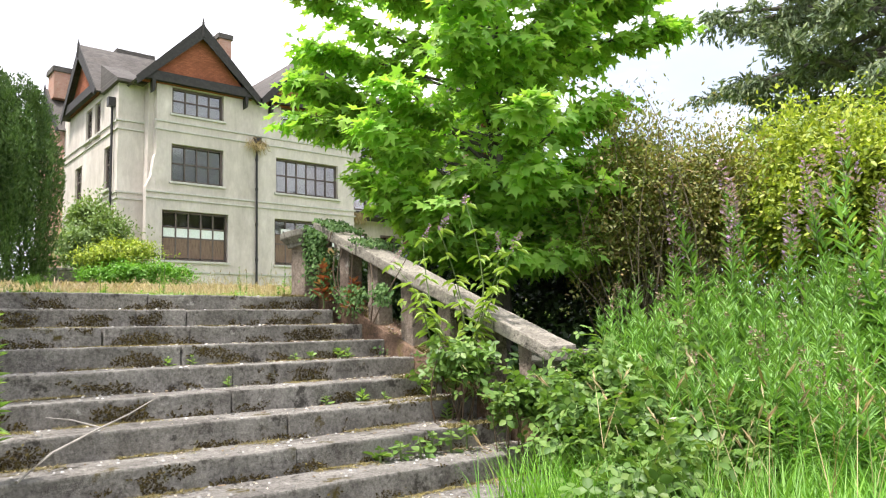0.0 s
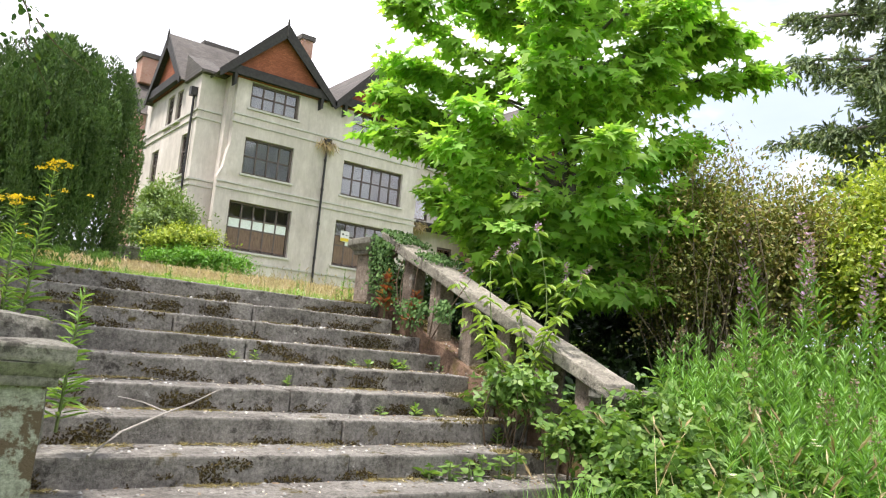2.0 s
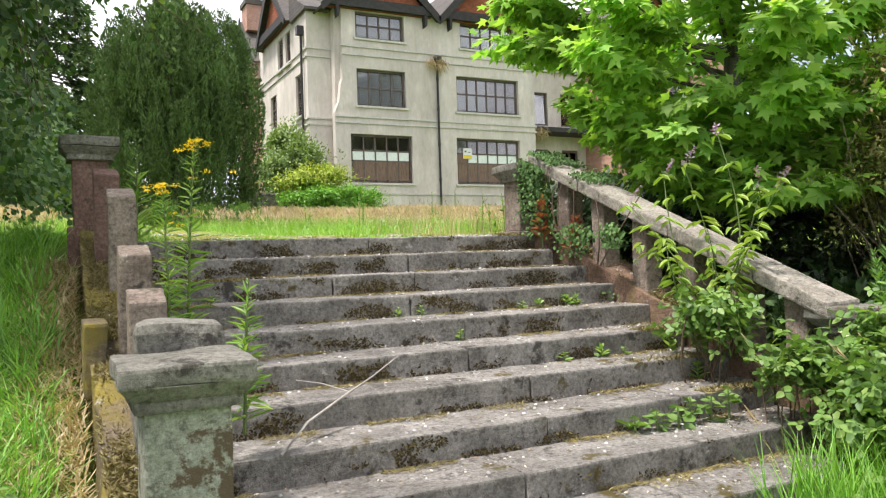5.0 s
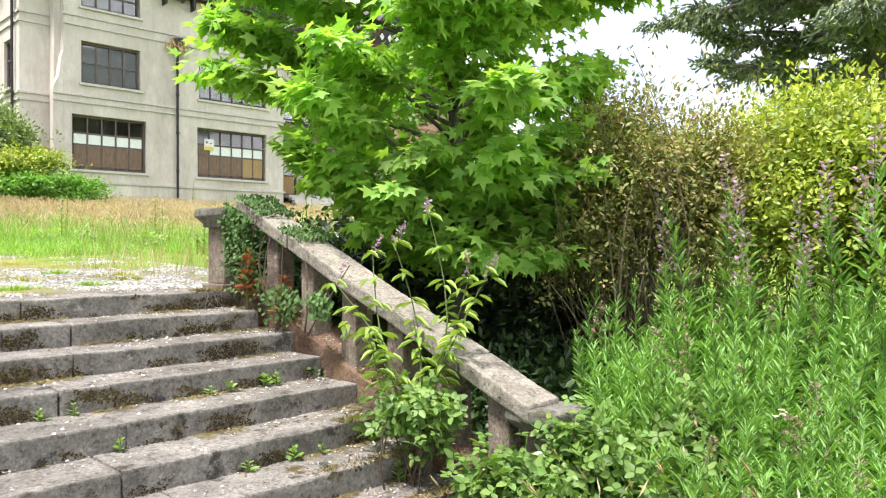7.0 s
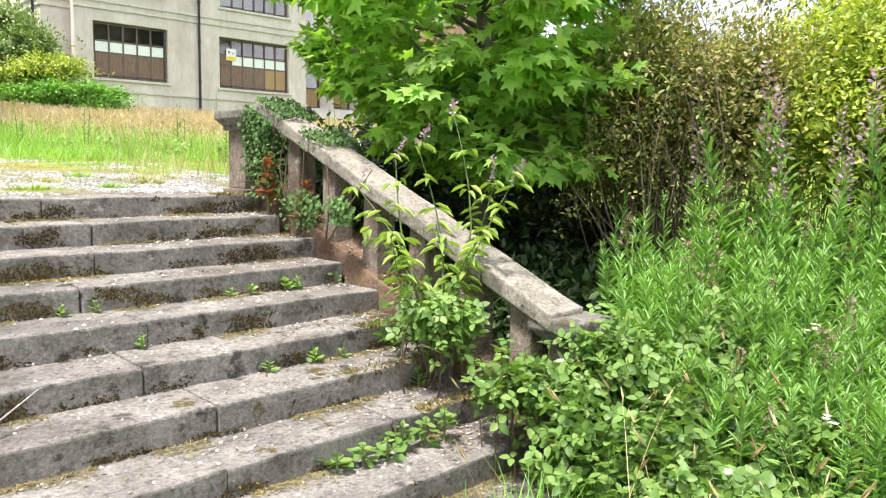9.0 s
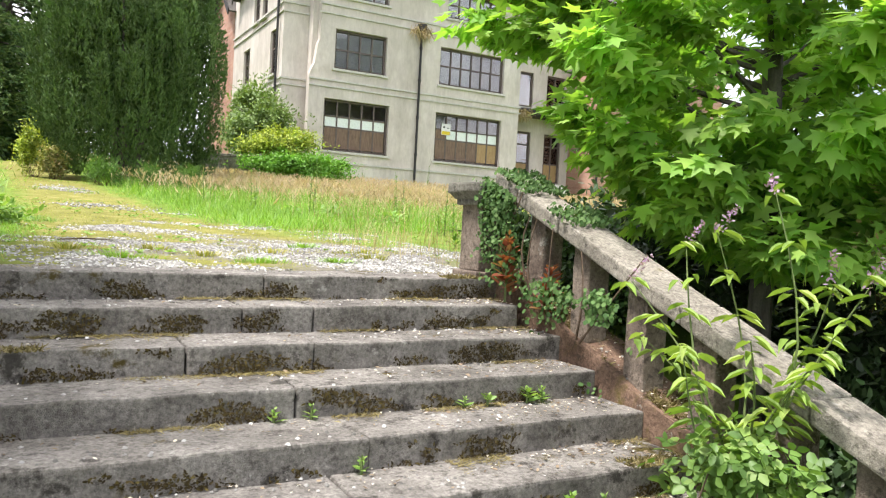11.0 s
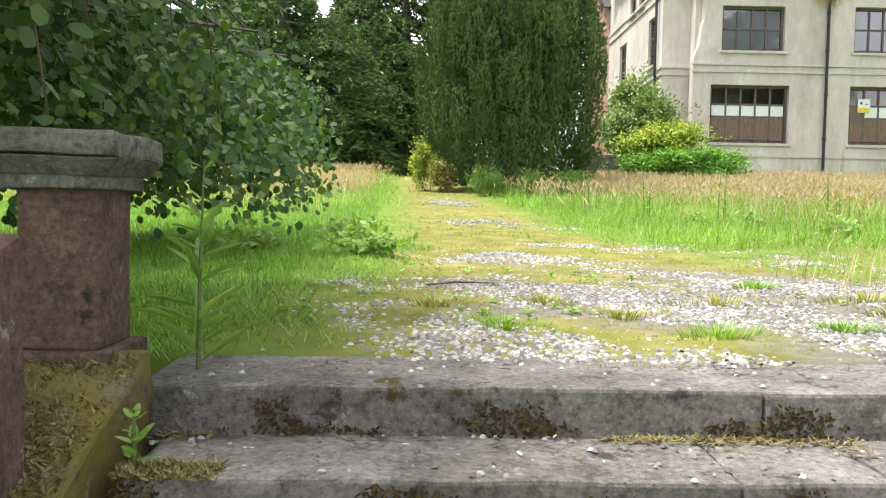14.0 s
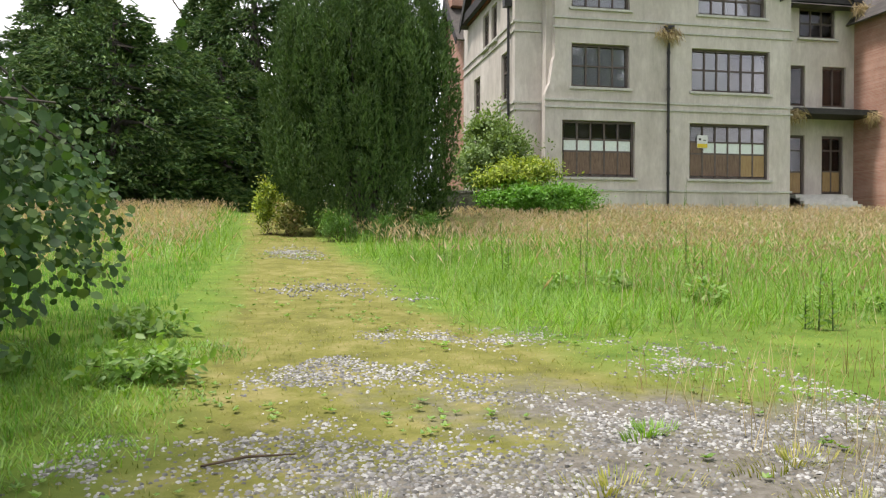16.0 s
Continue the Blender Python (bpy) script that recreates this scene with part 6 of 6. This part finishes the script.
# ---- brambles, ivy, weeds ----
WIDE = [(v[0] * 1.4, v[1], v[2]) for v in OVAL]
TRI = [(v[0] * 0.7, v[1] * 0.7 + 0.28, v[2]) for v in WIDE]
TRI3 = TRI + [(v[1] * 0.62 + 0.02, 0.22 + v[0] * 0.62, v[2]) for v in WIDE] + [(-v[1] * 0.62 - 0.02, 0.22 - v[0] * 0.62, v[2]) for v in WIDE]
TRI3_F = [tuple(i + 6 * j for i in f) for j in range(3) for f in OVAL_F]


def bramble(c, r, n, seed, label="green bramble patch with white flowers spilling over the steps", mat=None, leaf=0.095):
    b = bush("bramble", c, r, n, leaf, mat or L_BRAMBLE, label, seed, (TRI3, TRI3_F), 10, 12, None, "plant")
    return b


for i_, (c_, r_, n_) in enumerate((((5.3, 4.1, -1.08), (0.75, 0.6, 0.5), 1150), ((4.75, 3.6, -1.3), (0.7, 0.5, 0.4), 1000), ((5.8, 3.6, -1.12), (0.6, 0.5, 0.38), 650), ((5.1, 4.75, -0.98), (0.35, 0.35, 0.28), 380),
                                   ((5.12, 5.6, -0.68), (0.22, 0.4, 0.28), 320), ((6.3, 4.4, -0.85), (0.6, 0.5, 0.6), 900), ((6.5, 2.4, -1.25), (0.8, 0.6, 0.4), 900))):
    bramble(c_, r_, n_, 120 + i_)
bramble((5.45, 4.5, -0.78), (0.42, 0.25, 0.32), 620, 132)
bramble((0.7, 4.6, -1.05), (0.6, 0.8, 0.35), 500, 131, "bramble patch in the long grass")


def flowers(name, spots, size, mat, label, petals=6):
    q = rng(len(spots) * 7 + 3)
    for s in spots:
        a = np.arange(petals) * math.tau / petals
        n = petals * 4
        c = np.repeat(q.normal(size=(4, 3)) * size * 0.8, petals, 0)
        a = np.tile(a, 4)
        P = places(c, np.stack([np.cos(a), np.sin(a), np.full(n, 0.35)], 1), np.array([0, 0, 1.0]) + 0 * c, np.full(n, size))
        ob = tagged(soup(name, [(OVAL, OVAL_F, P)], mat), label, "flower", name + "s")
        ob.location = s


flowers("bramble_flower", [(4.95, 3.55, -0.93), (5.35, 3.3, -0.72), (5.05, 4.5, -0.66), (5.75, 3.0, -0.6), (6.3, 2.4, -0.55), (6.15, 3.7, -0.5)], 0.022, L_WHITEFL, "small cluster of white bramble flowers")


def ivy():
    q = rng(91)
    n = 8500
    y = q.uniform(6.5, 8.15, n)
    z = 0.72 + 0.405 * (y - 8.16) - np.abs(q.normal(size=n)) * 0.28 + 0.06
    x = np.where(q.uniform(size=n) < 0.72, 5.36 - np.abs(q.normal(size=n)) * 0.05, q.uniform(5.36, 5.95, n))
    over = (x > 5.4) & (x < 5.8)
    z = np.where(over, 0.83 + 0.405 * (y - 8.16) + q.uniform(0, 0.04, n), z)
    keep = patchy(y, z, 1.9, 2) + 0.25 * (y - 7.1) > -0.1
    p = np.stack([x, y, z], 1)[keep]
    m = len(p)
    P = places(p, np.array([-0.3, 0, -1.0]) + q.normal(size=(m, 3)) * 0.6, np.array([-1.0, -0.2, 0.5]) + q.normal(size=(m, 3)) * 0.4, q.uniform(0.02, 0.042, m))
    thing = tagged(empty("ivy", (5.5, 7.5, 0.3)), "dark ivy clinging over the coping and balusters", "plant")
    inv = Matrix.Translation((-5.5, -7.5, -0.3))
    soup("leaves", [(ROUND, ROUND_F, P)], L_IVYTOP, thing).matrix_parent_inverse = inv
    bm = bmesh.new()
    for i in range(9):
        y0 = q.uniform(6.7, 8.1)
        limb(bm, (5.38, y0, slope_z(y0) + 0.1), (5.4, y0 + q.normal() * 0.2, 0.72 + 0.405 * (y0 - 8.16)), 0.008, 0.004, 0.12, 5, 4000 + i, 4)
    tagged(part("stem_tangle", bm, M_TWIG, thing), kind="stuff").matrix_parent_inverse = inv


ivy()


def buddleia():
    """Arching pale shoots through the balustrade, with purple cones."""
    q = rng(95)
    base = (5.3, 5.72, -0.85)
    thing = tagged(empty("buddleia", base), "young buddleia with pale leaves and purple flower cones", "plant")
    inv = Matrix.Translation((-base[0], -base[1], -base[2]))
    bm = bmesh.new()
    pos, al = [], []
    fl, fa = [], []
    tips = ((5.35, 5.62, 0.62), (5.3, 5.9, 0.42), (5.2, 6.0, 0.36), (5.45, 5.2, 0.22), (5.0, 6.15, 0.15), (5.1, 5.5, -0.05), (5.5, 5.4, 0.2), (4.95, 5.75, -0.1), (5.3, 5.3, -0.1), (5.15, 6.2, -0.15))
    for i, t in enumerate(tips):
        pts = limb(bm, base, t, 0.009, 0.003, 0.1, 8, 5000 + i, 5)
        for j in range(1, 8):
            for sd in (-1, 1):
                for _ in range(2):
                    pos.append(pts[j] + q.normal(size=3) * 0.02)
                    a = j * 1.57 + (0 if sd > 0 else math.pi) + q.normal() * 0.4
                    al.append((math.cos(a), math.sin(a), -0.1))
        if i in (0, 1, 2, 3, 4, 6):
            e = np.array(t)
            d = unit(np.array([q.normal() * 0.5, q.normal() * 0.5, 0.9 if i else 0.6]))
            for s in np.linspace(0, 0.16, 40):
                fl.append(e + d * s + q.normal(size=3) * 0.018 * (1 - s / 0.2))
                fa.append(q.normal(size=3))
    tagged(part("stem_tangle", bm, M_STEM, thing), kind="stuff").matrix_parent_inverse = inv
    n = len(pos)
    soup("leaves", [(LANCE, OVAL_F, places(np.array(pos), np.array(al), np.tile([0, 0, 1.0], (n, 1)), np.stack([q.uniform(0.2, 0.28, n), q.uniform(0.09, 0.15, n), np.full(n, 0.3)], 1)))], L_PALE, thing).matrix_parent_inverse = inv
    n = len(fl)
    cones = soup("flower_cone", [(OVAL, OVAL_F, places(np.array(fl), np.array(fa), q.normal(size=(n, 3)), q.uniform(0.016, 0.03, n)))], L_PURPLE, thing, "purple flower cones")
    cones.matrix_parent_inverse = inv
    tagged(cones, kind="stuff")


buddleia()


def weed(name, at, height, seed, label, leaves=40, leaf=0.12, flower=None, mat=None, group="", rise=0.5, shape=OVAL, faces=OVAL_F):
    q = rng(seed)
    thing = tagged(empty(name, at), label, "plant", group)
    bm = bmesh.new()
    bend = q.normal(size=2) * 0.03 * height
    tube(bm, [(0, 0, -0.04), (bend[0] * 0.4, bend[1] * 0.4, height * 0.5), (bend[0], bend[1], height)], [0.009, 0.007, 0.003], 5)
    part("stem", bm, M_STEM, thing)
    s = np.sort(q.uniform(0.03, 0.97, leaves))
    a = np.arange(leaves) * 2.39996
    p = np.stack([bend[0] * s * s, bend[1] * s * s, height * s], 1)
    ln = leaf * np.interp(s, [0, 0.3, 1], [1.3, 1.1, 0.45]) * q.uniform(0.7, 1.2, leaves)
    P = places(p, np.stack([np.cos(a), np.sin(a), rise + 0.4 * s], 1) + q.normal(size=(leaves, 3)) * 0.2, np.array([0, 0, 1.0]) + q.normal(size=(leaves, 3)) * 0.25, np.stack([ln, ln, ln], 1))
    soup("leaves", [(shape, faces, P)], mat or L_WEED, thing)
    if flower is not None:
        n = 360
        heads = np.array([bend[0], bend[1], height]) + q.normal(size=(16, 3)) * np.array([0.05, 0.05, 0.022])
        heads[:3] = np.array([bend[0], bend[1], height]) + q.normal(size=(3, 3)) * np.array([0.06, 0.06, 0.03]) + np.array([0.03, 0, -0.16])
        c = heads[q.integers(0, 16, n)] + q.normal(size=(n, 3)) * np.array([0.012, 0.012, 0.004])
        P = places(c, q.normal(size=(n, 3)) * np.array([1, 1, 0.3]), np.tile([0, 0, 1.0], (n, 1)) + q.normal(size=(n, 3)) * 0.35, q.uniform(0.012, 0.021, n))
        tagged(soup("flower_head", [(OVAL, OVAL_F, P)], flower, thing, "flat yellow flower head"), kind="stuff")
    return thing


weed("ragwort", (1.85, 6.3, -0.62), 1.12, 201, "ragwort with a flat yellow flower head on the steps' edge", 130, 0.13, L_GOLD, None, "", 0.3, LANCE)
weed("ragwort", (1.95, 5.3, -0.93), 0.68, 202, "feathery ragwort stem on the steps' edge", 110, 0.12, None, None, "", 0.3, LANCE)
weed("ragwort", (1.74, 6.18, -0.61), 0.86, 203, "ragwort with a flat yellow flower head on the steps' edge", 110, 0.12, L_GOLD, None, "", 0.3, LANCE)
weed("sow_thistle", (1.76, 8.3, -0.01), 0.74, 204, "pale wild plant rising against the pillar", 34, 0.2, None, None, "", 0.45, LANCE)
weed("sow_thistle", (1.76, 7.72, -0.15), 0.16, 205, "broad-leaved seedling on the mossy kerb", 14, 0.07)
weed("dock", (5.3, 7.75, -0.1), 0.45, 206, "reddish dock at the foot of the pillar", 50, 0.12, None, L_RED)
weed("dock", (5.42, 7.4, -0.2), 0.35, 207, "reddish dock at the foot of the pillar", 40, 0.12, None, L_RED)
LAWN_WEEDS = ((7.4, 18.0, 1.2), (8.9, 17.0, 0.8), (9.9, 19.5, 1.0), (6.5, 19.5, 0.9), (8.0, 13.6, 0.7), (8.7, 12.6, 1.0), (11.0, 15.0, 1.2), (12.6, 17.0, 1.1), (5.9, 21.5, 0.9), (10.4, 13.2, 0.8), (14.5, 20, 1.3), (7.0, 11.2, 0.6), (21.9, 41.0, 1.9), (24, 41.2, 1.0), (26, 41.3, 1.1), (20, 41.4, 1.0), (18, 41.3, 1.0))
for i_, (x_, y_, h_) in enumerate(LAWN_WEEDS):
    for j_ in range(3):
        xx, yy = x_ + math.cos(j_ * 2.1 + i_) * 0.14 * (j_ > 0), y_ + math.sin(j_ * 2.1 + i_) * 0.14 * (j_ > 0)
        weed("meadow_weed", (xx, yy, float(ground_z(xx, yy))), h_ * (1 - 0.25 * j_), 300 + i_ * 3 + j_, "tall leafy weed standing in the meadow", 28, 0.085, None, None, "meadow weeds")
for i_, (x_, y_) in enumerate(((7.6, 17.4), (8.6, 16.6), (6.9, 17.7), (8.0, 15.6), (1.6, 14.4), (0.8, 12.9), (1.9, 12.6), (9.9, 14.9))):
    bush("low_weed", (x_, y_, float(ground_z(x_, y_)) + 0.08), (0.42, 0.34, 0.17), 220, 0.1, L_WEED, "low clump of broad-leaved weeds", 400 + i_, stems=3, lumps=6, category="plant")
for i_, (x_, k_, h_, n_, leaf_) in enumerate(((3.39, 3, 0.07, 9, 0.05), (3.58, 3, 0.08, 10, 0.05), (4.46, 3, 0.06, 9, 0.05), (4.61, 3, 0.07, 10, 0.055), (4.88, 3, 0.1, 14, 0.07), (4.98, 3, 0.09, 12, 0.06),
                                           (3.69, 4, 0.09, 12, 0.05), (4.27, 5, 0.07, 8, 0.06), (4.59, 5, 0.09, 14, 0.075), (4.8, 5, 0.06, 10, 0.05), (5.22, 5, 0.12, 18, 0.08), (5.1, 6, 0.12, 18, 0.08), (2.15, 2, 0.06, 8, 0.05))):
    weed("step_weed", (x_, TOP_Y - TREAD * k_ - 0.035, -RISE * (k_ + 1)), h_, 420 + i_, "small green seedling growing in a joint of the steps", n_, leaf_, None, None, "step seedlings", 0.35)
for i_, (x_, h_) in enumerate(((4.17, 0.1), (4.31, 0.12), (4.45, 0.14), (4.6, 0.16), (4.74, 0.16), (4.86, 0.2))):
    weed("bramble_shoot", (x_, TOP_Y - TREAD * 7 - 0.06 - 0.03 * (i_ % 3), -RISE * 8), h_, 440 + i_, "three-leaved bramble shoot creeping over the lower steps", 5, 0.12, None, L_BRAMBLE, "bramble shoots", 0.25, TRI3, TRI3_F)
for i_, (x_, y_, z_) in enumerate(((21.5, 42.0, 11.3), (29.4, 43.2, 7.75), (34.4, 43.2, 7.75), (34.3, 44.2, 13.9))):
    q_ = rng(500 + i_)
    n_ = 220
    p_ = np.array([x_, y_, z_]) + q_.normal(size=(n_, 3)) * np.array([0.28, 0.12, 0.12])
    P_ = places(p_, np.array([0, -0.3, -1.0]) + q_.normal(size=(n_, 3)) * 0.5, q_.normal(size=(n_, 3)), np.stack([np.full(n_, 0.03), q_.uniform(0.4, 0.9, n_), np.full(n_, 0.4)], 1))
    tagged(soup("dead_weeds", [(BLADE, BLADE_F, P_)], L_STRAW), "straw-coloured dead weeds hanging from the gutter", "plant")
